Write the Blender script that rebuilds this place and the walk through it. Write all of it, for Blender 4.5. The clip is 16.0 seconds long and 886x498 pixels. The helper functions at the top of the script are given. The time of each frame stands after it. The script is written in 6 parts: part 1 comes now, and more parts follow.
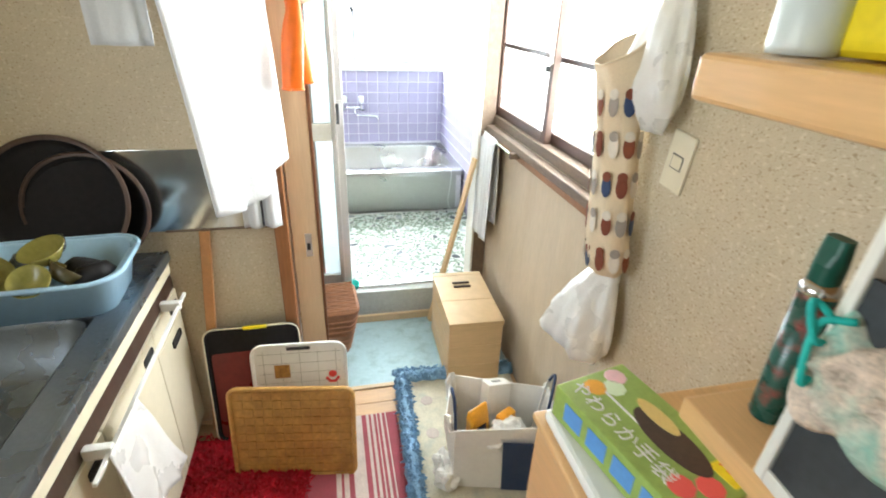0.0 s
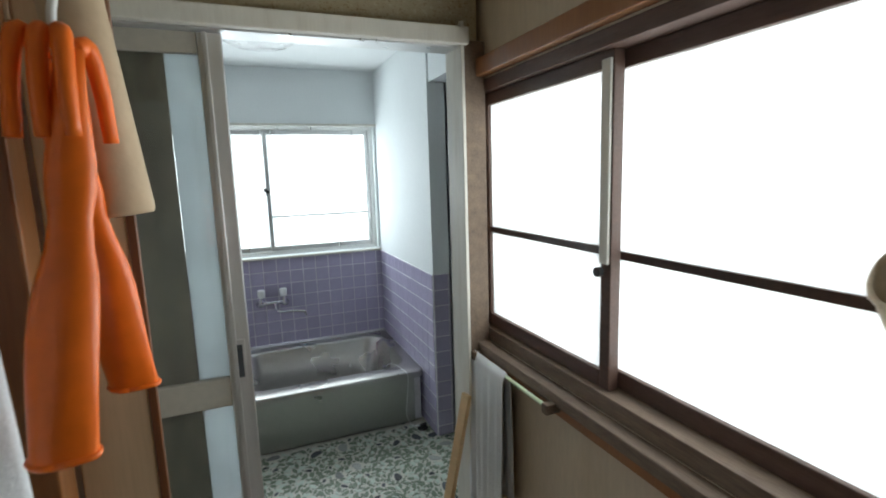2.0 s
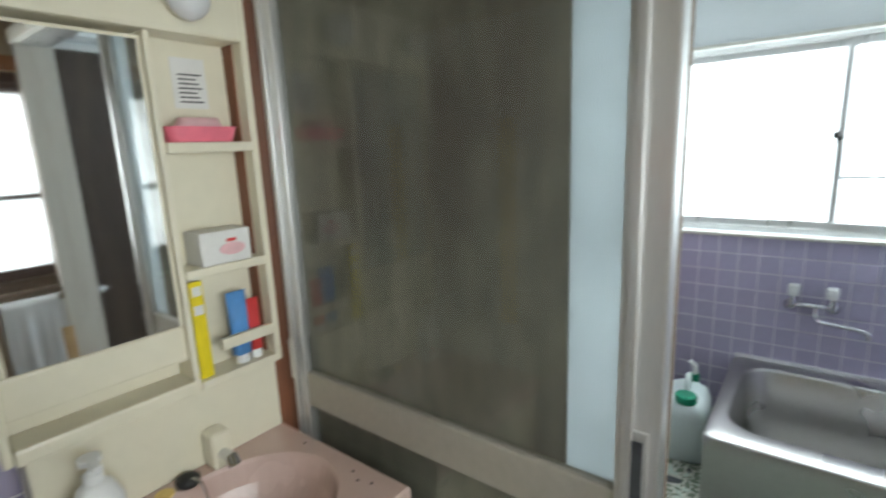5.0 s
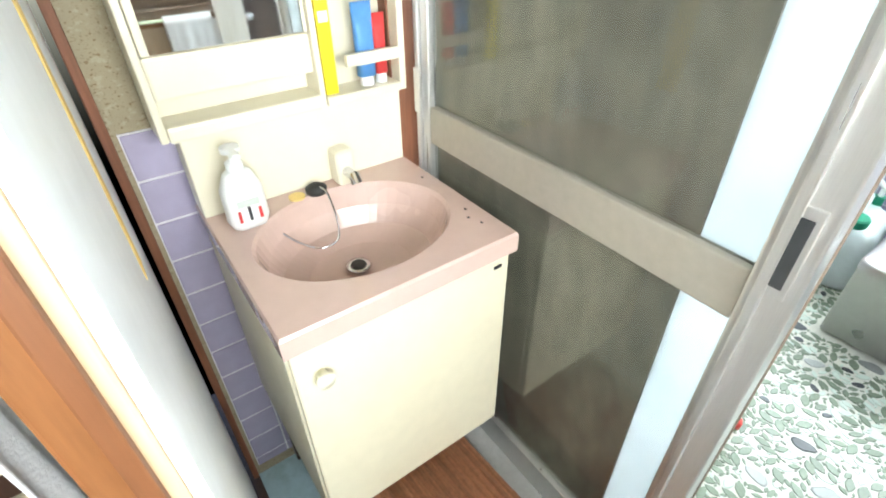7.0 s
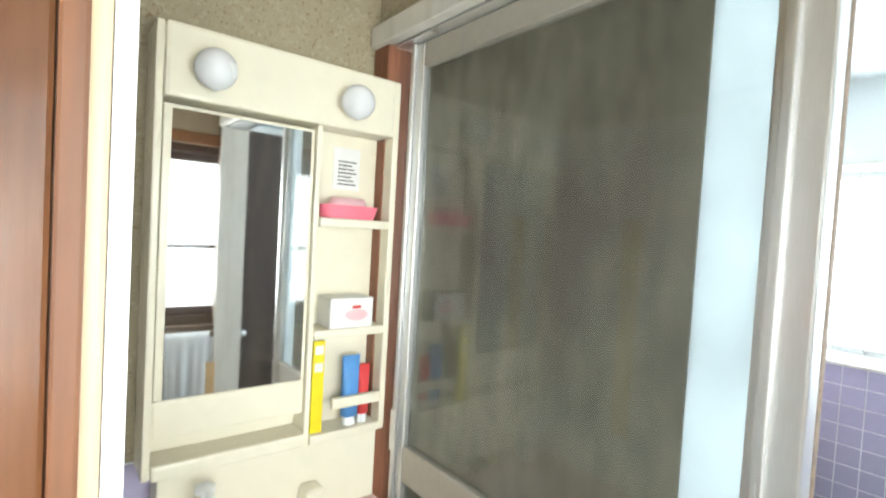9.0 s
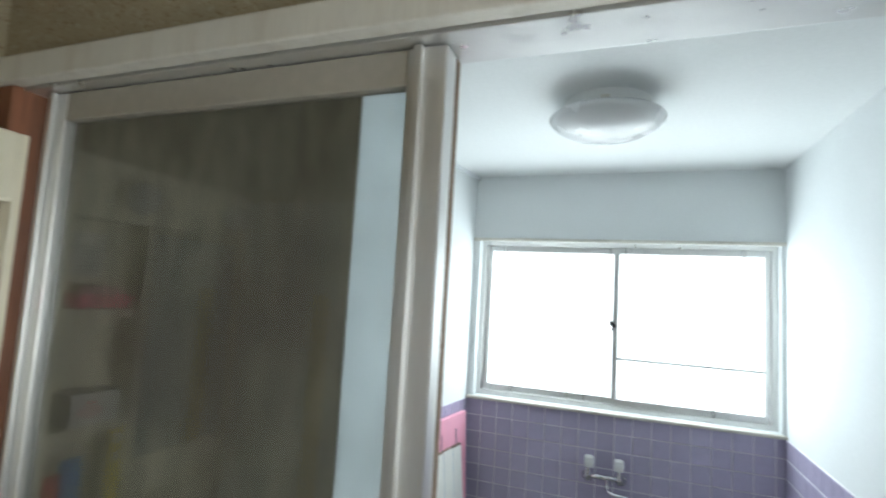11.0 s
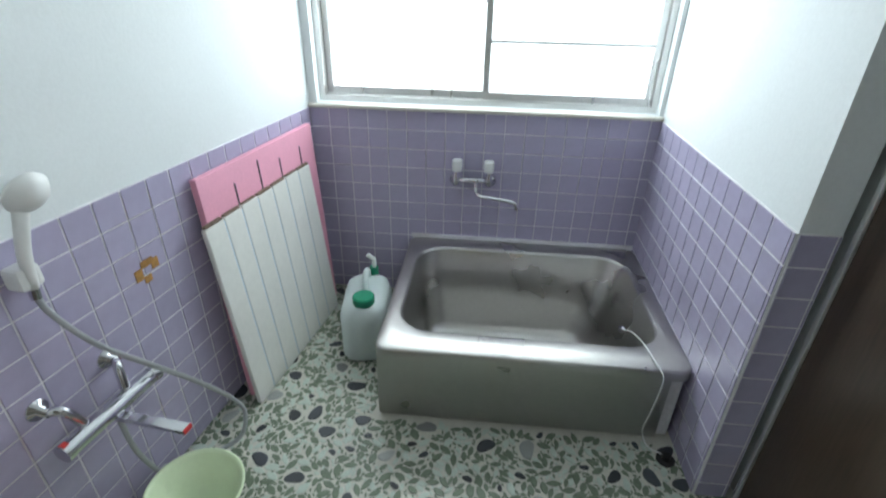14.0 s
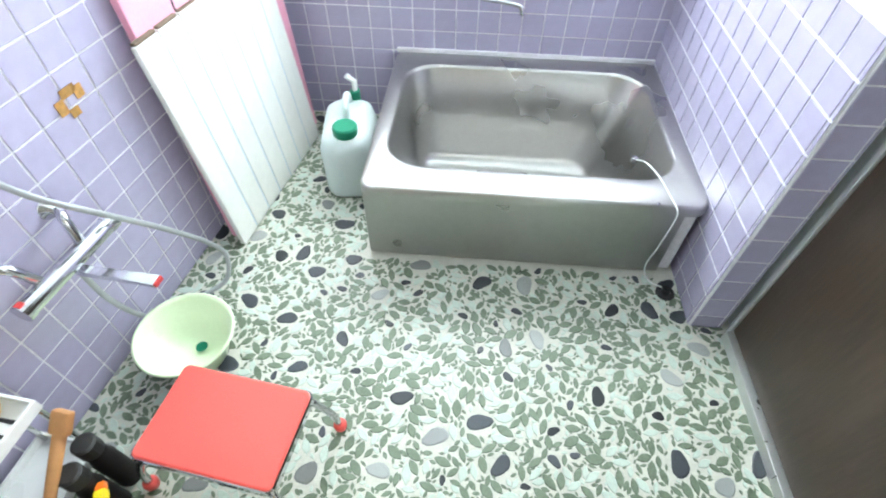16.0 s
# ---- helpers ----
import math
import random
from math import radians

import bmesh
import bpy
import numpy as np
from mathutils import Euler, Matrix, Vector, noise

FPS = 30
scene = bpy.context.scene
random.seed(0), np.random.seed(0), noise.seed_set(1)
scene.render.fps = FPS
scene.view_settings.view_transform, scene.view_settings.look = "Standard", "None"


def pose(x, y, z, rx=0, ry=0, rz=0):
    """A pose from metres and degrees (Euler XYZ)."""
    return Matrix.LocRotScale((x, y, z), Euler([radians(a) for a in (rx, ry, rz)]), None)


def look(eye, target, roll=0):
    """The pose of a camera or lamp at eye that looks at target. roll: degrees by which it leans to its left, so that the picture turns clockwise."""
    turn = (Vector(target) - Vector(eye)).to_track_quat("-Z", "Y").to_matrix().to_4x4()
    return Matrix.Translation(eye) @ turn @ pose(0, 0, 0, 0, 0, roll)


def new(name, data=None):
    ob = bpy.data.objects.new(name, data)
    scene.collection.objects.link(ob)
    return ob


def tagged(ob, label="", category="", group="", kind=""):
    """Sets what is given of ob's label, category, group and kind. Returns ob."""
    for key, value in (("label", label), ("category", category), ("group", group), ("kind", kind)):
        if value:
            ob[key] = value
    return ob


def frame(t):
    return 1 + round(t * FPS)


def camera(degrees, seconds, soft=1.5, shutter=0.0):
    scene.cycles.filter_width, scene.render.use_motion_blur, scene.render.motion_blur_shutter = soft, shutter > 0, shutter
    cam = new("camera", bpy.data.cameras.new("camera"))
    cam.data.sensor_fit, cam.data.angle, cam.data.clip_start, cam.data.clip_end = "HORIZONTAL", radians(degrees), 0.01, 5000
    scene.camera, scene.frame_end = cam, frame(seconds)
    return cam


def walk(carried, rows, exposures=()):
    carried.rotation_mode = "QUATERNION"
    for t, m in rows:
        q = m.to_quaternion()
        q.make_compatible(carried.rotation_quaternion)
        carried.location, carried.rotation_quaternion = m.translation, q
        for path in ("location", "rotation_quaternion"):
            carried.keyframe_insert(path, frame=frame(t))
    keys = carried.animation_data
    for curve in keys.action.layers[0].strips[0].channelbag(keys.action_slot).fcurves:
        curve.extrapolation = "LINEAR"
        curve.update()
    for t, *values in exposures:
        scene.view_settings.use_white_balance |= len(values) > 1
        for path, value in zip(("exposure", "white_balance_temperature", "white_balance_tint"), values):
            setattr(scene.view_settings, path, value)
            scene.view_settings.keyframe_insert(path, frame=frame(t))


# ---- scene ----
# ---- camera ----
cam = camera(84.3, 16.0, soft=1.9, shutter=0.35)
PATH = [
    (0, (0.613, -4.999, 1.647), (1.034, -3.257, 0.76), 2.3),
    (0.5, (0.588, -4.792, 1.625), (1.029, -3.061, 0.727), 1.4),
    (1, (0.641, -4.483, 1.652), (1.156, -2.713, 0.878), -0.2),
    (1.5, (0.682, -4.228, 1.684), (1.287, -2.369, 1.262), -1.8),
    (2, (0.703, -4.007, 1.68), (1.441, -2.173, 1.381), -1.8),
    (2.5, (0.763, -3.841, 1.659), (1.38, -1.963, 1.355), -3.4),
    (3, (0.844, -3.636, 1.652), (1.173, -1.694, 1.302), -3.6),
    (3.5, (0.856, -3.517, 1.624), (1.172, -1.585, 1.217), -3.6),
    (4, (0.852, -3.42, 1.652), (0.834, -1.439, 1.38), -5.3),
    (4.5, (0.828, -3.2, 1.598), (0.296, -1.287, 1.355), -2.5),
    (5, (0.827, -3.144, 1.62), (-0.373, -1.596, 1.215), -2.3),
    (5.2, (0.817, -3.131, 1.616), (-0.492, -1.71, 1.099), -2.9),
    (7.3, (0.791, -3.095, 1.504), (-0.513, -2.175, 0.299), -0.6),
    (7.5, (0.791, -3.115, 1.53), (-0.585, -2.128, 0.466), 0.3),
    (8, (0.797, -3.157, 1.588), (-0.749, -2.074, 0.929), 1.1),
    (8.2, (0.825, -3.159, 1.588), (-0.782, -2.073, 1.101), 0.5),
    (10.3, (0.879, -3.168, 1.732), (-0.384, -1.635, 1.965), 2.5),
    (10.5, (0.894, -3.155, 1.725), (-0.231, -1.516, 1.938), 3.2),
    (11, (0.922, -3.107, 1.728), (0.233, -1.238, 1.907), 3.3),
    (11.5, (0.974, -3.051, 1.756), (0.546, -1.098, 1.813), 2.0),
    (12, (0.977, -2.948, 1.732), (0.652, -0.977, 1.628), 1.1),
    (12.5, (0.964, -2.763, 1.727), (0.742, -0.781, 1.586), 0.5),
    (13, (0.946, -2.602, 1.697), (0.813, -0.635, 1.358), 0.6),
    (13.5, (0.915, -2.507, 1.648), (0.78, -0.618, 1.007), 0.7),
    (14, (0.919, -2.468, 1.633), (0.763, -0.717, 0.679), 1.2),
    (14.5, (0.923, -2.421, 1.611), (0.7, -0.815, 0.44), 1.1),
    (15, (0.943, -2.311, 1.575), (0.599, -0.902, 0.198), -1.4),
    (15.5, (0.933, -2.274, 1.546), (0.68, -0.995, 0.029), -1.1),
    (16, (0.91, -2.266, 1.528), (0.822, -0.957, 0.02), 1.0),
]
EXPOSURES = [(0.0, 2.45), (1.0, 2.0), (1.5, 1.1), (2.0, -0.15), (2.5, -0.75), (3.0, -0.6), (3.5, -0.4), (4.0, -0.1), (5.0, 0.4), (6.2, 1.3), (7.3, 2.05), (8.2, 1.9), (9.3, 1.35), (10.3, 1.1), (11.0, 0.2), (11.5, -0.15), (12.5, -0.5), (13.0, -0.5), (13.5, -0.3), (14.0, 0.25), (14.5, 1.02), (15.0, 1.5), (15.5, 1.72), (16.0, 1.8)]
walk(cam, [(t, look(eye, target, roll)) for t, eye, target, roll in PATH], EXPOSURES)

# ---- world and light ----
world = bpy.data.worlds.new("overcast_sky")
scene.world = world
world.use_nodes = True
sky = world.node_tree.nodes.new("ShaderNodeTexSky")
sky.sky_type = "NISHITA"
sky.sun_disc = False
sky.sun_elevation = radians(50)
sky.sun_rotation = radians(60)
world.node_tree.links.new(sky.outputs[0], world.node_tree.nodes["Background"].inputs[0])
world.node_tree.nodes["Background"].inputs[1].default_value = 0.1


def window_light(name, m, w, h, power, colour):
    lamp = bpy.data.lights.new(name, "AREA")
    lamp.shape, lamp.size, lamp.size_y, lamp.energy, lamp.color = "RECTANGLE", w, h, power, colour
    ob = new(name, lamp)
    ob.matrix_world = m
    return ob


# skylight in the bathroom window, the wooden window and an unseen, assumed sink window
window_light("bath_window_skylight", pose(0.9, 0.17, 1.59, -90, 0, 0), 1.62, 0.92, 17, (0.86, 0.97, 1.0))
window_light("wooden_window_skylight", pose(1.62, -3.1, 1.56, 90, 0, 90), 1.2, 0.72, 9.5, (0.92, 0.98, 0.98))
# unseen window assumed over the sink, added to brighten the kitchen
window_light("assumed_sink_window_skylight", pose(-0.72, -4.75, 1.6, 90, 0, -90), 0.9, 0.7, 3.5, (0.9, 0.97, 1.0))

# ---- materials ----


def mat(name, colour, rough=0.6, metal=0.0, var=0.12, scale=6.0, grain=60.0, bump=0.0, stretch=(1, 1, 1), spec=0.5,
        stain=None, stain_amount=0.4, stain_scale=3.0, coat=0.0, trans=0.0, rnd=0.0, rough_var=0.1):
    """A surface with two scales of variation: broad blotches and fine grain, with optional stains and relief."""
    m = bpy.data.materials.new(name)
    m.use_nodes = True
    n, l = m.node_tree.nodes, m.node_tree.links
    b = n["Principled BSDF"]
    tc = n.new("ShaderNodeTexCoord")
    mp = n.new("ShaderNodeMapping")
    mp.inputs["Scale"].default_value = stretch
    l.new(tc.outputs["Object"], mp.inputs[0])
    big, fine = n.new("ShaderNodeTexNoise"), n.new("ShaderNodeTexNoise")
    big.inputs["Scale"].default_value, big.inputs["Detail"].default_value = scale, 3
    fine.inputs["Scale"].default_value, fine.inputs["Detail"].default_value = grain, 4
    l.new(mp.outputs[0], big.inputs[0])
    l.new(mp.outputs[0], fine.inputs[0])
    add = n.new("ShaderNodeMath")
    add.operation = "ADD"
    l.new(big.outputs[0], add.inputs[0])
    l.new(fine.outputs[0], add.inputs[1])
    ramp = n.new("ShaderNodeMapRange")
    ramp.inputs["From Min"].default_value, ramp.inputs["From Max"].default_value = 0.6, 1.4
    ramp.inputs["To Min"].default_value, ramp.inputs["To Max"].default_value = 1 - var, 1 + var
    l.new(add.outputs[0], ramp.inputs[0])
    out = ramp.outputs[0]
    if rnd:
        info = n.new("ShaderNodeObjectInfo")
        rr = n.new("ShaderNodeMapRange")
        rr.inputs["To Min"].default_value, rr.inputs["To Max"].default_value = 1 - rnd, 1 + rnd
        l.new(info.outputs["Random"], rr.inputs[0])
        mul = n.new("ShaderNodeMath")
        mul.operation = "MULTIPLY"
        l.new(out, mul.inputs[0])
        l.new(rr.outputs[0], mul.inputs[1])
        out = mul.outputs[0]
    vm = n.new("ShaderNodeVectorMath")
    vm.operation = "SCALE"
    vm.inputs[0].default_value = colour
    l.new(out, vm.inputs["Scale"])
    col = vm.outputs[0]
    if stain:
        sn = n.new("ShaderNodeTexNoise")
        sn.inputs["Scale"].default_value, sn.inputs["Detail"].default_value = stain_scale, 6
        l.new(mp.outputs[0], sn.inputs[0])
        sr = n.new("ShaderNodeMapRange")
        sr.inputs["From Min"].default_value, sr.inputs["From Max"].default_value = 0.5, 0.72
        sr.inputs["To Max"].default_value = stain_amount
        l.new(sn.outputs[0], sr.inputs[0])
        mix = n.new("ShaderNodeMix")
        mix.data_type = "RGBA"
        l.new(sr.outputs[0], mix.inputs["Factor"])
        l.new(col, mix.inputs[6])
        mix.inputs[7].default_value = (*stain, 1)
        col = mix.outputs[2]
    l.new(col, b.inputs["Base Color"])
    rv = n.new("ShaderNodeMapRange")
    rv.inputs["From Min"].default_value, rv.inputs["From Max"].default_value = 0.3, 0.7
    rv.inputs["To Min"].default_value, rv.inputs["To Max"].default_value = max(0.02, rough - rough_var), min(1, rough + rough_var)
    l.new(big.outputs[0], rv.inputs[0])
    l.new(rv.outputs[0], b.inputs["Roughness"])
    b.inputs["Metallic"].default_value = metal
    b.inputs["Specular IOR Level"].default_value = spec
    b.inputs["Coat Weight"].default_value = coat
    b.inputs["Transmission Weight"].default_value = trans
    if bump:
        bp = n.new("ShaderNodeBump")
        bp.inputs["Strength"].default_value = bump
        bp.inputs["Distance"].default_value = 0.004
        l.new(fine.outputs[0], bp.inputs["Height"])
        l.new(bp.outputs[0], b.inputs["Normal"])
    return m


def flecked(name, ground, light, dark, rough=0.85):
    """Wallpaper of pressed chips: pale ground with small light and brown flecks."""
    m = mat(name, ground, rough, var=0.07, scale=2.5, grain=25, bump=0.35)
    n, l = m.node_tree.nodes, m.node_tree.links
    b = n["Principled BSDF"]
    src = b.inputs["Base Color"].links[0].from_socket
    tc = n["Texture Coordinate"]
    for sc, lo, hi, c, am in ((120, 0.62, 0.68, dark, 0.7), (80, 0.58, 0.68, light, 0.6), (240, 0.6, 0.7, dark, 0.45)):
        mp = n.new("ShaderNodeMapping")
        mp.inputs["Scale"].default_value = (sc, sc, sc * 1.5)
        mp.inputs["Location"].default_value = (sc, 2 * sc, 0)
        l.new(tc.outputs["Object"], mp.inputs[0])
        t = n.new("ShaderNodeTexNoise")
        t.inputs["Scale"].default_value, t.inputs["Detail"].default_value = 1, 1.5
        l.new(mp.outputs[0], t.inputs[0])
        r = n.new("ShaderNodeMapRange")
        r.inputs["From Min"].default_value, r.inputs["From Max"].default_value = lo, hi
        r.inputs["To Max"].default_value = am
        l.new(t.outputs[0], r.inputs[0])
        mix = n.new("ShaderNodeMix")
        mix.data_type = "RGBA"
        l.new(r.outputs[0], mix.inputs["Factor"])
        l.new(src, mix.inputs[6])
        mix.inputs[7].default_value = (*c, 1)
        src = mix.outputs[2]
    l.new(src, b.inputs["Base Color"])
    return m


def frosted(name, colour, clear=0.0):
    """Patterned privacy glass: passes the light scattered, with a thin gloss."""
    m = bpy.data.materials.new(name)
    m.use_nodes = True
    n, l = m.node_tree.nodes, m.node_tree.links
    n.remove(n["Principled BSDF"])
    tr, gl, mx, out = n.new("ShaderNodeBsdfTranslucent"), n.new("ShaderNodeBsdfGlossy"), n.new("ShaderNodeMixShader"), n["Material Output"]
    tc, ns, bp, rp = n.new("ShaderNodeTexCoord"), n.new("ShaderNodeTexNoise"), n.new("ShaderNodeBump"), n.new("ShaderNodeMapRange")
    ns.inputs["Scale"].default_value, ns.inputs["Detail"].default_value = 7, 5
    l.new(tc.outputs["Object"], ns.inputs[0])
    rp.inputs["From Min"].default_value, rp.inputs["From Max"].default_value = 0.3, 0.7
    rp.inputs["To Min"].default_value, rp.inputs["To Max"].default_value = 0.85, 1.1
    l.new(ns.outputs[0], rp.inputs[0])
    vm = n.new("ShaderNodeVectorMath")
    vm.operation = "SCALE"
    vm.inputs[0].default_value = colour
    l.new(rp.outputs[0], vm.inputs["Scale"])
    l.new(vm.outputs[0], tr.inputs[0])
    bp.inputs["Strength"].default_value = 0.3
    fn = n.new("ShaderNodeTexNoise")
    fn.inputs["Scale"].default_value = 120
    l.new(tc.outputs["Object"], fn.inputs[0])
    l.new(fn.outputs[0], bp.inputs["Height"])
    l.new(bp.outputs[0], gl.inputs["Normal"])
    gl.inputs["Roughness"].default_value = 0.25
    mx.inputs[0].default_value = 0.05
    l.new(tr.outputs[0], mx.inputs[1])
    l.new(gl.outputs[0], mx.inputs[2])
    l.new(mx.outputs[0], out.inputs[0])
    return m


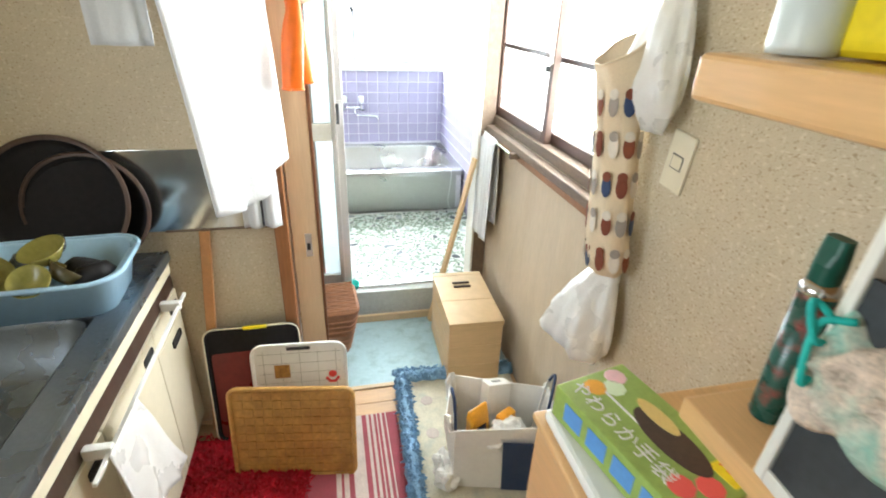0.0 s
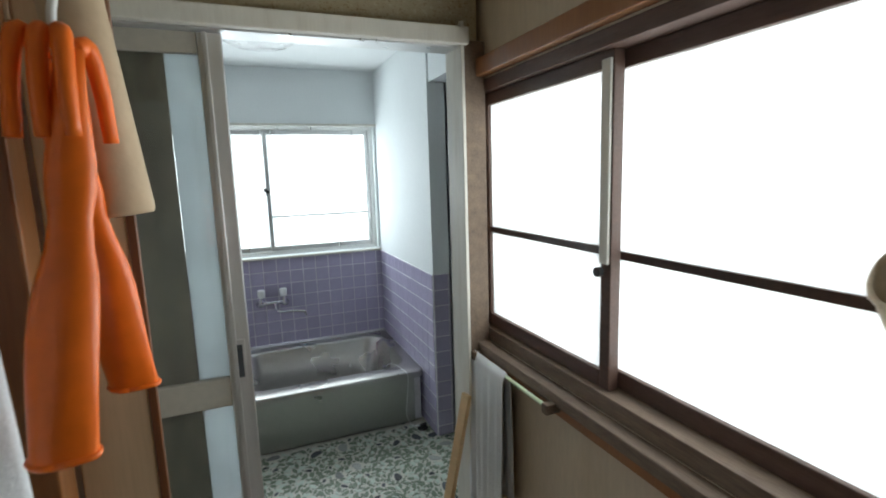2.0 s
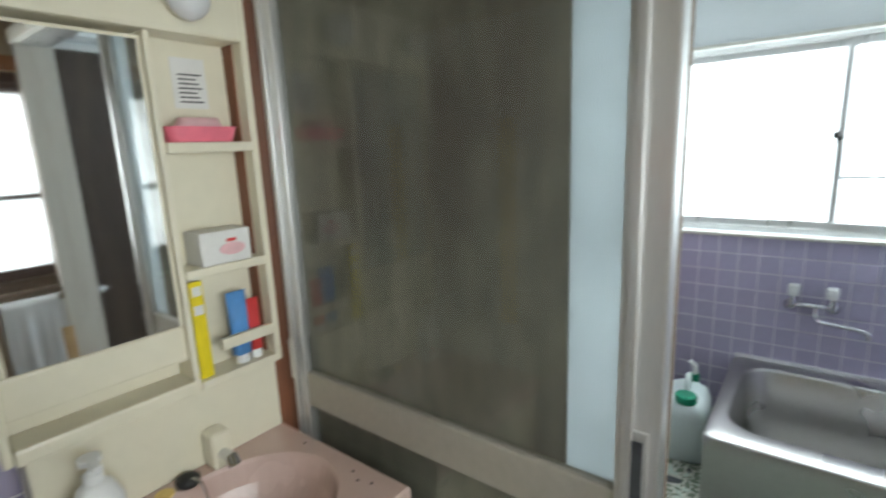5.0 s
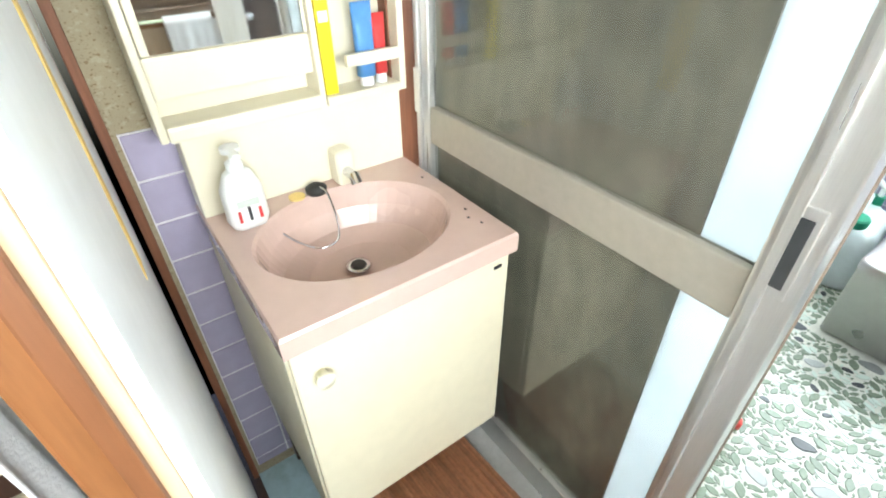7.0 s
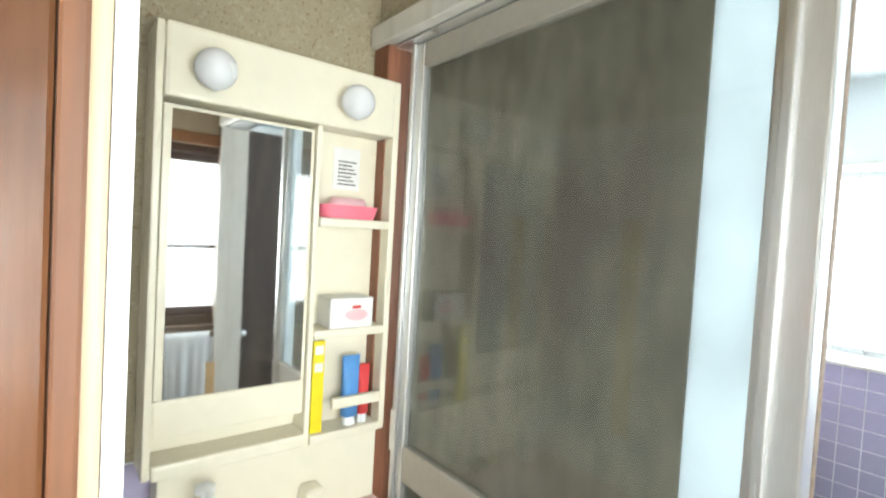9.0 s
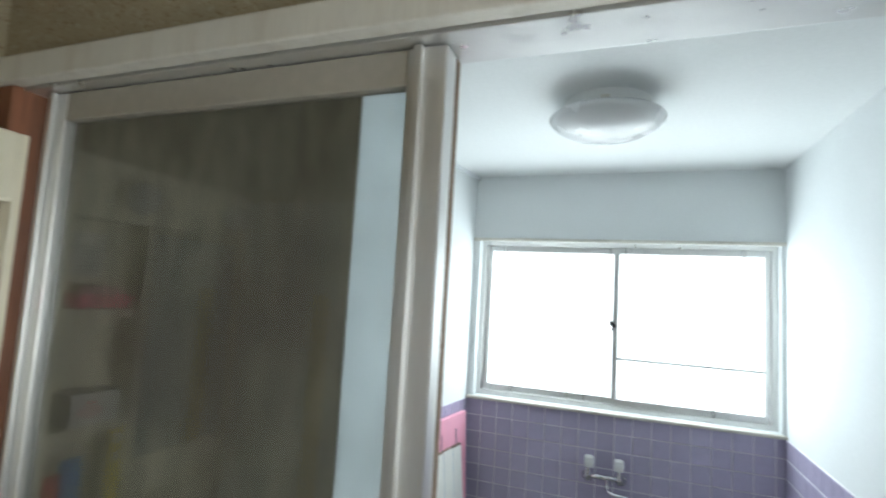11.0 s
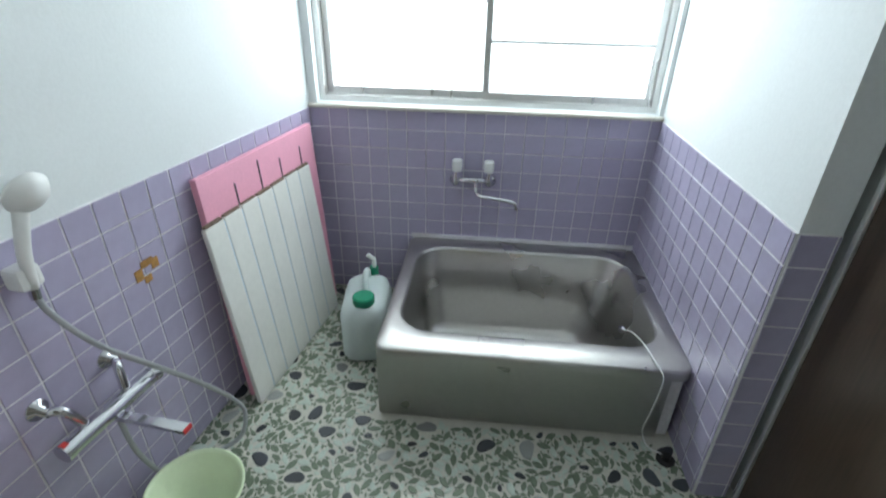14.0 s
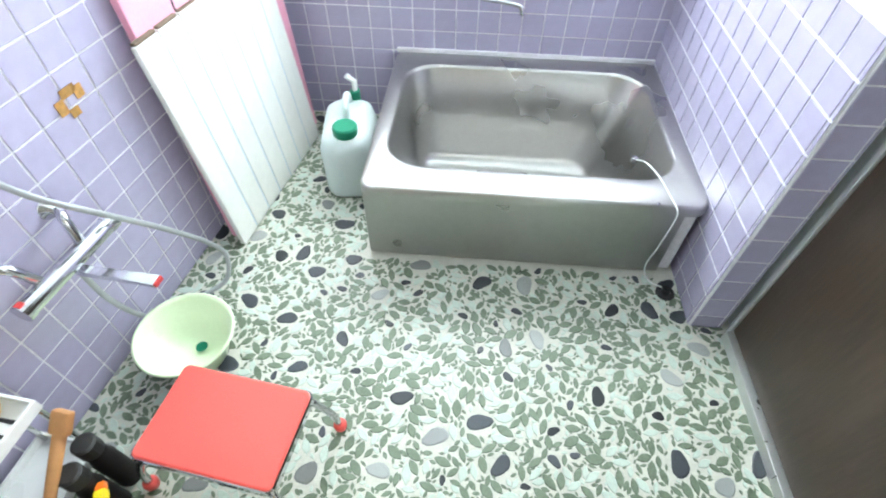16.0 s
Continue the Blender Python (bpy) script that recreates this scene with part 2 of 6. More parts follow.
M = dict(
    plaster=mat("white_painted_plaster", (0.76, 0.79, 0.8), 0.75, var=0.04, scale=3, grain=90, bump=0.12),
    bathceil=mat("white_ceiling_paint", (0.78, 0.8, 0.8), 0.7, var=0.04, scale=2, grain=60, bump=0.1),
    tile=mat("lavender_glazed_tile", (0.43, 0.395, 0.545), 0.2, var=0.07, scale=5, grain=30, rnd=0.025, spec=0.55),
    grout=mat("pale_grout", (0.76, 0.75, 0.78), 0.85, var=0.15, scale=9, grain=80, stain=(0.35, 0.31, 0.27), stain_amount=0.4),
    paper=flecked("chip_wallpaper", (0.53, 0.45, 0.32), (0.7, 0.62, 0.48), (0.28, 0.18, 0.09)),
    # same chip pattern as paper, all its colours about a third darker
    paper_dark=flecked("darker_chip_wallpaper", (0.36, 0.31, 0.21), (0.44, 0.4, 0.29), (0.2, 0.13, 0.06)),
    veneer=mat("beige_fibreboard", (0.56, 0.46, 0.34), 0.7, var=0.1, scale=3, grain=40, stretch=(1, 3, 0.5), bump=0.08, stain=(0.4, 0.29, 0.18), stain_amount=0.3, stain_scale=2),
    ceilpanel=mat("beige_ceiling_board", (0.5, 0.44, 0.32), 0.8, var=0.08, scale=3, grain=50, bump=0.1),
    trim=mat("orange_stained_wood", (0.26, 0.105, 0.036), 0.45, var=0.22, scale=5, grain=45, stretch=(3, 3, 0.3), bump=0.1, coat=0.2),
    alubeige=mat("beige_anodised_rail", (0.44, 0.41, 0.35), 0.55, 0.3, var=0.08, scale=4, grain=50),
    leafwood=mat("light_sliding_door_wood", (0.55, 0.4, 0.25), 0.5, var=0.1, scale=4, grain=50, stretch=(4, 4, 0.3), bump=0.05),
    brown=mat("dark_stained_wood", (0.06, 0.032, 0.022), 0.4, var=0.3, scale=5, grain=40, stretch=(2, 2, 0.4), bump=0.1),
    winwood=mat("old_brown_window_wood", (0.1, 0.055, 0.04), 0.5, var=0.3, scale=6, grain=60, stretch=(4, 0.5, 4), bump=0.15),
    grime=mat("weathered_sill_wood", (0.17, 0.12, 0.085), 0.75, var=0.35, scale=8, grain=50, stretch=(4, 0.5, 4), bump=0.3),
    # edge: orange wood, darkened in its colour for shade on the door edge
    edge=mat("shaded_orange_door_edge", (0.14, 0.05, 0.016), 0.5, var=0.25, scale=5, grain=40, stretch=(4, 4, 0.3)),
    redpost=mat("red_brown_post_wood", (0.2, 0.075, 0.035), 0.5, var=0.3, scale=5, grain=40, stretch=(4, 4, 0.3), bump=0.15),
    whitewood=mat("white_painted_wood", (0.66, 0.64, 0.58), 0.6, var=0.07, scale=4, grain=50, stretch=(4, 4, 0.5), bump=0.12, stain=(0.35, 0.28, 0.2), stain_amount=0.25, stain_scale=5),
    alu=mat("brushed_aluminium", (0.72, 0.72, 0.71), 0.36, 0.85, var=0.06, scale=4, grain=80, stretch=(8, 8, 0.4)),
    steel=mat("brushed_stainless_steel", (0.49, 0.48, 0.465), 0.29, 1.0, var=0.05, scale=2.5, grain=40, rough_var=0.03),
    chrome=mat("chrome", (0.62, 0.62, 0.64), 0.1, 1.0, var=0.04, rough_var=0.05),
    mirror=mat("mirror_silver", (0.88, 0.9, 0.9), 0.03, 1.0, var=0.01, rough_var=0.01),
    polish=mat("polished_steel_sheet", (0.62, 0.61, 0.58), 0.12, 1.0, var=0.08, scale=3, rough_var=0.06, bump=0.02),
    counter=mat("dark_steel_worktop", (0.2, 0.23, 0.26), 0.3, 0.8, var=0.12, scale=8, grain=90, rough_var=0.12),
    cream=mat("cream_laminate", (0.74, 0.68, 0.52), 0.4, var=0.05, scale=3, grain=30),
    vcream=mat("cream_plastic", (0.78, 0.73, 0.58), 0.35, var=0.04, scale=3, grain=30),
    pinkbasin=mat("dusty_pink_enamel", (0.6, 0.44, 0.385), 0.2, var=0.05, scale=4, grain=30, coat=0.4),
    white=mat("white_plastic", (0.8, 0.81, 0.8), 0.35, var=0.04, scale=4, grain=40),
    whitecloth=mat("white_cotton", (0.68, 0.7, 0.72), 0.95, var=0.06, scale=8, grain=220, bump=0.4),
    bagfilm=mat("white_bag_film", (0.85, 0.85, 0.84), 0.3, var=0.05, scale=10, grain=30, bump=0.5, trans=0.15),
    orange=mat("orange_rubber", (0.9, 0.17, 0.012), 0.4, var=0.12, scale=8, grain=40, bump=0.1),
    blueplastic=mat("pale_blue_plastic", (0.36, 0.56, 0.72), 0.35, var=0.06),
    black=mat("black_lacquer", (0.012, 0.01, 0.01), 0.6, var=0.3, scale=4, spec=0.25),
    rubber=mat("black_rubber", (0.02, 0.02, 0.02), 0.6),
    darkred=mat("dark_red_lacquer", (0.16, 0.022, 0.018), 0.35, var=0.2),
    red=mat("red_pile", (0.5, 0.01, 0.03), 0.95, var=0.4, scale=30, grain=200, bump=0.6),
    coral=mat("coral_red_vinyl", (0.85, 0.11, 0.09), 0.4, var=0.05, scale=4, grain=150, bump=0.1),
    bamboo=mat("woven_bamboo", (0.52, 0.3, 0.09), 0.5, var=0.3, scale=14, grain=60, bump=0.2, stain=(0.25, 0.11, 0.03), stain_amount=0.5, stain_scale=9),
    wicker=mat("brown_wicker", (0.24, 0.1, 0.045), 0.6, var=0.3, scale=12, grain=90, bump=0.3, rnd=0.15),
    boxwood=mat("pale_pine", (0.62, 0.42, 0.22), 0.5, var=0.13, scale=4, grain=40, stretch=(0.4, 0.4, 5), bump=0.06),
    shelfwood=mat("varnished_pine", (0.66, 0.4, 0.18), 0.35, var=0.12, scale=4, grain=30, stretch=(4, 0.4, 4), coat=0.3),
    floorwood=mat("worn_floorboard", (0.5, 0.31, 0.17), 0.5, var=0.16, scale=5, grain=40, stretch=(0.4, 5, 5), rnd=0.1),
    bluefloor=mat("pale_blue_painted_floor", (0.36, 0.5, 0.54), 0.7, var=0.1, scale=5, grain=50, bump=0.15, stain=(0.2, 0.27, 0.28), stain_amount=0.55, stain_scale=14),
    sill=mat("grey_threshold", (0.42, 0.43, 0.42), 0.6, var=0.15, scale=6, grain=60, bump=0.15, stain=(0.2, 0.18, 0.15), stain_amount=0.4),
    bluepile=mat("blue_rug_pile", (0.22, 0.38, 0.55), 0.95, var=0.3, scale=25, grain=160, bump=0.8),
    rugcream=mat("cream_rug", (0.6, 0.56, 0.44), 0.95, var=0.2, scale=18, grain=160, bump=0.6, stain=(0.33, 0.38, 0.35), stain_amount=0.6, stain_scale=16),
    rugred=mat("wine_rug_stripe", (0.3, 0.06, 0.08), 0.95, var=0.2, scale=20, grain=180, bump=0.5),
    rugpale=mat("pale_rug_stripe", (0.5, 0.42, 0.38), 0.95, var=0.2, scale=20, grain=180, bump=0.5),
    foampink=mat("pink_foam", (0.82, 0.38, 0.5), 0.7, var=0.06, scale=6, grain=90, bump=0.2),
    lidwhite=mat("white_ribbed_plastic", (0.8, 0.8, 0.76), 0.4, var=0.05, scale=6, grain=40),
    lidblue=mat("pale_blue_hinge", (0.5, 0.62, 0.72), 0.5),
    can=mat("milky_jerrycan_plastic", (0.68, 0.76, 0.76), 0.4, var=0.04, trans=0.1),
    green=mat("green_plastic", (0.005, 0.22, 0.12), 0.35),
    capgreen=mat("dark_green_trigger_plastic", (0.004, 0.07, 0.045), 0.35),
    mint=mat("pale_green_plastic", (0.72, 0.83, 0.58), 0.35, var=0.04),
    hose=mat("grey_shower_hose", (0.42, 0.44, 0.45), 0.4, 0.3),
    tape=mat("brown_tape_residue", (0.42, 0.22, 0.06), 0.7, var=0.4, scale=30),
    leaf=mat("grey_green_floor_chip", (0.165, 0.21, 0.145), 0.4, var=0.25, scale=20, grain=120),
    leafpale=mat("pale_mint_floor_chip", (0.54, 0.62, 0.55), 0.4, var=0.12, scale=20, grain=120),
    bathfloor=mat("mosaic_floor_ground", (0.6, 0.59, 0.52), 0.5, var=0.15, scale=14, grain=120, bump=0.1),
    pebble=mat("slate_pebble", (0.045, 0.052, 0.06), 0.4, var=0.5, scale=25, grain=150, rnd=0.5),
    pebblegrey=mat("grey_pebble", (0.3, 0.31, 0.3), 0.4, var=0.3, scale=25, grain=150, rnd=0.4),
    thinsheet=frosted("thin_white_dimpled_sheet", (0.75, 0.78, 0.8)),
    frost=frosted("patterned_glass", (0.92, 0.93, 0.93)),
    strip=mat("white_foam_sheet", (0.8, 0.82, 0.84), 0.5, var=0.05, scale=6, grain=25, bump=0.25),
    film=mat("grimy_glass_dark_board", (0.175, 0.16, 0.125), 0.7, var=0.42, scale=4, grain=16, stretch=(1.5, 1, 0.6), stain=(0.09, 0.06, 0.05), stain_amount=0.8, stain_scale=3.0),
    door=mat("dark_brown_door_veneer", (0.05, 0.032, 0.022), 0.4, var=0.3, scale=3, grain=40, stretch=(3, 3, 0.3), stain=(0.12, 0.085, 0.06), stain_amount=0.35),
    lamp=mat("milky_lamp_shade", (0.82, 0.83, 0.84), 0.25, var=0.02, trans=0.1),
    yellow=mat("yellow_plastic", (0.85, 0.68, 0.02), 0.4),
    pinkpl=mat("pink_plastic", (0.85, 0.2, 0.27), 0.35),
    palepink=mat("pale_pink_soap", (0.8, 0.5, 0.52), 0.5),
    ink=mat("black_print", (0.03, 0.03, 0.035), 0.6),
    redprint=mat("red_print", (0.65, 0.05, 0.05), 0.6),
    blueprint=mat("blue_print", (0.1, 0.3, 0.65), 0.5),
    navy=mat("navy_paper", (0.02, 0.045, 0.12), 0.5, var=0.1, bump=0.15, scale=12),
    paperwhite=mat("white_paper", (0.78, 0.77, 0.74), 0.6, var=0.05, bump=0.25, scale=12),
    amber=mat("amber_packet", (0.8, 0.36, 0.02), 0.35, var=0.15, scale=20),
    boxgreen=mat("green_printed_card", (0.3, 0.42, 0.09), 0.4, var=0.2, scale=9),
    cotton=mat("natural_canvas", (0.68, 0.56, 0.4), 0.9, var=0.08, scale=8, grain=200, bump=0.4),
    dogbrown=mat("brown_textile_print", (0.2, 0.055, 0.03), 0.9),
    doggrey=mat("grey_textile_print", (0.32, 0.28, 0.25), 0.9),
    dogwhite=mat("pale_textile_print", (0.66, 0.6, 0.52), 0.9),
    crochet=mat("pink_and_mint_yarn", (0.62, 0.5, 0.4), 0.95, var=0.45, scale=30, grain=150, bump=0.9, stain=(0.16, 0.5, 0.4), stain_amount=1.0, stain_scale=9),
    teal=mat("teal_yarn", (0.01, 0.4, 0.34), 0.8),
    slate=mat("black_slate_panel", (0.03, 0.035, 0.04), 0.5, var=0.3, stain=(0.12, 0.12, 0.12), stain_amount=0.5),
    candark=mat("dark_green_tin", (0.01, 0.07, 0.05), 0.3, var=0.3, scale=30, stain=(0.4, 0.06, 0.05), stain_amount=0.7, stain_scale=25),
    olive=mat("olive_glaze", (0.32, 0.29, 0.07), 0.25, var=0.2),
    glassy=mat("grey_glass", (0.5, 0.55, 0.55), 0.1, trans=0.8, rough_var=0.04),
    purple=mat("magenta_bottle", (0.3, 0.01, 0.07), 0.25, trans=0.2),
    wood2=mat("beech_handle", (0.5, 0.24, 0.09), 0.5, var=0.15),
    pale=mat("beige_rolled_cloth", (0.5, 0.38, 0.25), 0.8, var=0.08, bump=0.2),
    sponge=mat("yellow_sponge", (0.75, 0.55, 0.2), 0.9, bump=0.6, grain=120),
    olivebottle=mat("olive_brown_bottle", (0.08, 0.06, 0.02), 0.3),
)
glass = bpy.data.materials.new("clear_glass")
glass.use_nodes = True
gb = glass.node_tree.nodes["Principled BSDF"]
gb.inputs["Base Color"].default_value = (0.9, 0.93, 0.9, 1)
gb.inputs["Transmission Weight"].default_value, gb.inputs["Roughness"].default_value, gb.inputs["IOR"].default_value = 1, 0.06, 1.45
M["glass"] = glass

# ---- building helpers ----


def part(name, bm, material, parent=None, label="", smooth=False, at=None, shadow=True):
    me = bpy.data.meshes.new(name)
    bmesh.ops.recalc_face_normals(bm, faces=bm.faces)
    bm.to_mesh(me)
    bm.free()
    me.materials.append(M[material])
    if smooth:
        for p in me.polygons:
            p.use_smooth = True
    ob = new(name, me)
    if parent is not None:
        ob.parent = parent
    if at is not None:
        ob.matrix_basis = at
    if label:
        ob["label"] = label
    ob.visible_shadow = shadow
    return ob


def thing(name, loc, label, category, rz=0.0, group="", kind=""):
    ob = new(name)
    ob.empty_display_size = 0.05
    ob.matrix_basis = pose(*loc, 0, 0, rz)
    return tagged(ob, label, category, group, kind)


def structure(name, bm, material, label, category, smooth=False):
    ob = part(name, bm, material, smooth=smooth)
    return tagged(ob, label, category, kind="structure")


def box(x0, x1, y0, y1, z0, z1, bevel=0.0, bm=None, seg=2, m=None):
    """A box, bevelled if asked for, added to bm."""
    b = bmesh.new()
    bmesh.ops.create_cube(b, size=1)
    for v in b.verts:
        v.co = Vector(((x0 + x1) / 2 + v.co.x * (x1 - x0), (y0 + y1) / 2 + v.co.y * (y1 - y0), (z0 + z1) / 2 + v.co.z * (z1 - z0)))
    if bevel:
        bmesh.ops.bevel(b, geom=b.edges[:], offset=bevel, segments=seg, affect="EDGES", profile=0.6)
    if m is not None:
        b.transform(m)
    if bm is None:
        return b
    return merge(bm, b)


def merge(bm, b):
    me = bpy.data.meshes.new("tmp")
    b.to_mesh(me)
    b.free()
    bm.from_mesh(me)
    bpy.data.meshes.remove(me)
    return bm


def lathe(profile, seg=32, m=None, bm=None):
    """Turn a profile of (radius, height) about z."""
    b = bmesh.new()
    rings = []
    for r, z in profile:
        if r <= 1e-5:
            rings.append([b.verts.new((0, 0, z))])
        else:
            rings.append([b.verts.new((r * math.cos(2 * math.pi * i / seg), r * math.sin(2 * math.pi * i / seg), z)) for i in range(seg)])
    for a, c in zip(rings, rings[1:]):
        for i in range(seg):
            j = (i + 1) % seg
            if len(a) == 1 and len(c) == 1:
                continue
            if len(a) == 1:
                b.faces.new((a[0], c[i], c[j]))
            elif len(c) == 1:
                b.faces.new((a[i], a[j], c[0]))
            else:
                b.faces.new((a[i], a[j], c[j], c[i]))
    if m is not None:
        b.transform(m)
    return b if bm is None else merge(bm, b)


def sweep(points, r, seg=10, bm=None, smooth_n=0, r_end=None):
    """A round tube along a line of points, rounded by Catmull-Rom where smooth_n is set."""
    p = [Vector(q) for q in points]
    if smooth_n:
        q = []
        ext = [p[0] * 2 - p[1]] + p + [p[-1] * 2 - p[-2]]
        for i in range(1, len(ext) - 2):
            a, b0, c, d = ext[i - 1:i + 3]
            for k in range(smooth_n):
                t = k / smooth_n
                q.append(0.5 * ((2 * b0) + (c - a) * t + (2 * a - 5 * b0 + 4 * c - d) * t * t + (3 * b0 - a - 3 * c + d) * t ** 3))
        p = q + [p[-1]]
    b = bmesh.new()
    rings = []
    up = None
    for i, c in enumerate(p):
        d = (p[min(i + 1, len(p) - 1)] - p[max(i - 1, 0)]).normalized()
        if up is None:
            up = Vector((0, 0, 1)) if abs(d.z) < 0.9 else Vector((1, 0, 0))
        s = d.cross(up).normalized()
        up = s.cross(d).normalized()
        rr = r if r_end is None else r + (r_end - r) * i / (len(p) - 1)
        rings.append([b.verts.new(c + (s * math.cos(2 * math.pi * k / seg) + up * math.sin(2 * math.pi * k / seg)) * rr) for k in range(seg)])
    for a, c in zip(rings, rings[1:]):
        for k in range(seg):
            b.faces.new((a[k], a[(k + 1) % seg], c[(k + 1) % seg], c[k]))
    b.faces.new(rings[0])
    b.faces.new(rings[-1][::-1])
    return b if bm is None else merge(bm, b)


def outline(w, h, r, n=6):
    """Points of a rounded rectangle about the origin."""
    pts = []
    for cx, cy, a0 in ((w / 2 - r, h / 2 - r, 0), (-w / 2 + r, h / 2 - r, 90), (-w / 2 + r, -h / 2 + r, 180), (w / 2 - r, -h / 2 + r, 270)):
        for k in range(n + 1):
            a = radians(a0 + 90 * k / n)
            pts.append((cx + r * math.cos(a), cy + r * math.sin(a)))
    return pts


def loft(rings, cap0=True, cap1=True, m=None, bm=None):
    """Join rings of equal count, each a list of 3D points."""
    b = bmesh.new()
    vs = [[b.verts.new(q) for q in ring] for ring in rings]
    n = len(vs[0])
    for a, c in zip(vs, vs[1:]):
        for k in range(n):
            b.faces.new((a[k], a[(k + 1) % n], c[(k + 1) % n], c[k]))
    if cap0:
        b.faces.new(vs[0][::-1])
    if cap1:
        b.faces.new(vs[-1])
    if m is not None:
        b.transform(m)
    return b if bm is None else merge(bm, b)


def rr_ring(w, h, r, z, cx=0, cy=0, n=6):
    return [(cx + x, cy + y, z) for x, y in outline(w, h, r, n)]


def sheet(fn, nu, nv, thick=0.004):
    """A cloth or film: fn(u, v) gives the surface; a second skin gives it thickness."""
    b = bmesh.new()
    g = [[b.verts.new(fn(i / nu, j / nv)) for j in range(nv + 1)] for i in range(nu + 1)]
    for i in range(nu):
        for j in range(nv):
            b.faces.new((g[i][j], g[i + 1][j], g[i + 1][j + 1], g[i][j + 1]))
    bmesh.ops.recalc_face_normals(b, faces=b.faces)
    bmesh.ops.solidify(b, geom=b.faces[:], thickness=thick)
    return b


def wall_with_hole(axis, at0, at1, a0, a1, z0, z1, holes):
    """A wall slab across an axis with rectangular openings (a0, a1, z0, z1), cut into blocks round them."""
    xs = sorted({a0, a1, *[h[0] for h in holes], *[h[1] for h in holes]})
    zs = sorted({z0, z1, *[h[2] for h in holes], *[h[3] for h in holes]})
    b = bmesh.new()
    for p, q in zip(xs, xs[1:]):
        run = None
        for r, s in zip(zs, zs[1:]):
            if any(h[0] <= p and q <= h[1] and h[2] <= r and s <= h[3] for h in holes):
                continue
            if axis == "x":
                box(at0, at1, p, q, r, s, bm=b)
            else:
                box(p, q, at0, at1, r, s, bm=b)
    bmesh.ops.remove_doubles(b, verts=b.verts, dist=1e-5)
    seen = {}
    for f in b.faces:
        seen.setdefault(tuple(round(c, 4) for c in f.calc_center_median()), []).append(f)
    bmesh.ops.delete(b, geom=[f for fs in seen.values() if len(fs) > 1 for f in fs], context="FACES_ONLY")
    return b


# ---- structure ----
FL = -0.05          # floor of kitchen and washroom
CEIL = 2.37
BCEIL = 2.515
SILL = 1.07         # top of the tiled part
LX = -0.27          # washroom's left wall
RX = 1.465          # kitchen's and washroom's right wall
PART = -2.45        # plane of the bathroom partition

# bathroom shell
structure("wall_north", wall_with_hole("y", 0.0, 0.16, -0.1, 2.0, -0.1, 2.7, [(0.04, 1.73, SILL + 0.02, 2.09)]), "plaster", "white plastered bathroom wall with a wide window opening", "wall")
SKEW = pose(0, 0, 0, 0, 0, -8.5)   # the bathroom's left wall runs off the square
structure("wall_west_bath", box(-0.1, 0.0, -2.48, 0.02, -0.1, 2.7, m=SKEW), "plaster", "white plastered bathroom wall above lavender tiles", "wall")
structure("wall_east_bath", box(1.75, 1.86, -1.225, 0.0, -0.1, 2.7), "plaster", "white plastered wall ending in a corner by the tub", "wall")
structure("wall_east_recess", wall_with_hole("x", 1.9, 2.0, PART - 0.05, 0.0, -0.1, 2.7, [(-2.36, -1.25, -0.02, 2.2)]), "plaster", "white wall around the dark bathroom door", "wall")
structure("wall_over_door_recess", box(1.76, 1.9, -2.4, -1.228, 2.22, 2.7), "plaster", "white wall above the dark door", "wall")
structure("ceiling_bath", box(-0.5, 1.95, PART - 0.06, 0.1, BCEIL, BCEIL + 0.06), "bathceil", "smooth white painted bathroom ceiling", "ceiling")
structure("trim_ceiling_bath", box(0.0, 0.02, -2.45, 0.0, BCEIL - 0.025, BCEIL, m=SKEW), "plaster", "thin white ceiling moulding", "trim")
structure("trim_window_head", box(0.0, 1.75, -0.02, 0.0, 2.085, 2.105, 0.003), "whitewood", "narrow white ledge above the bathroom window", "trim")
structure("trim_window_sill", box(0.0, 1.75, -0.025, 0.05, SILL, SILL + 0.018, 0.004), "whitewood", "white painted window sill above the tiles", "trim")

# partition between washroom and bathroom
structure("wall_partition", wall_with_hole("y", PART - 0.07, PART + 0.03, -0.6, 1.44, FL - 0.05, 2.7, [(-0.2, 1.38, FL - 0.05, 2.115)]), "paper_dark", "darker chip wallpaper wall above the bathroom door", "wall")
structure("wall_partition_bath_side", wall_with_hole("y", PART + 0.03, PART + 0.036, -0.5, 1.9, -0.1, 2.7, [(-0.2, 1.38, -0.1, 2.115)]), "plaster", "white bathroom side of the partition", "wall")
structure("trim_lintel", box(-0.26, 1.4, PART - 0.1, PART - 0.07, 2.083, 2.135, 0.004), "whitewood", "white painted wooden lintel over the bathroom door", "trim")
structure("trim_lintel_groove", box(-0.2, 1.38, PART - 0.066, PART + 0.028, 2.08, 2.113, 0.002), "alu", "aluminium track under the lintel", "trim")
structure("threshold", box(-0.2, 1.38, PART - 0.09, PART + 0.03, FL, 0.145, 0.006), "sill", "raised grey threshold of the bathroom", "threshold")
structure("threshold_rail", box(-0.2, 1.38, PART - 0.035, PART + 0.01, 0.145, 0.16, 0.002), "alu", "aluminium sliding door rail on the threshold", "rail")
structure("baseboard", box(0.25, 1.38, PART - 0.11, PART - 0.09, FL, FL + 0.045, 0.003), "leafwood", "thin pale wood strip at the foot of the threshold", "trim")
structure("post_white", box(1.376, 1.388, PART - 0.088, PART + 0.04, FL, 2.155, 0.003), "whitewood", "white painted door post, scuffed and worn", "post")
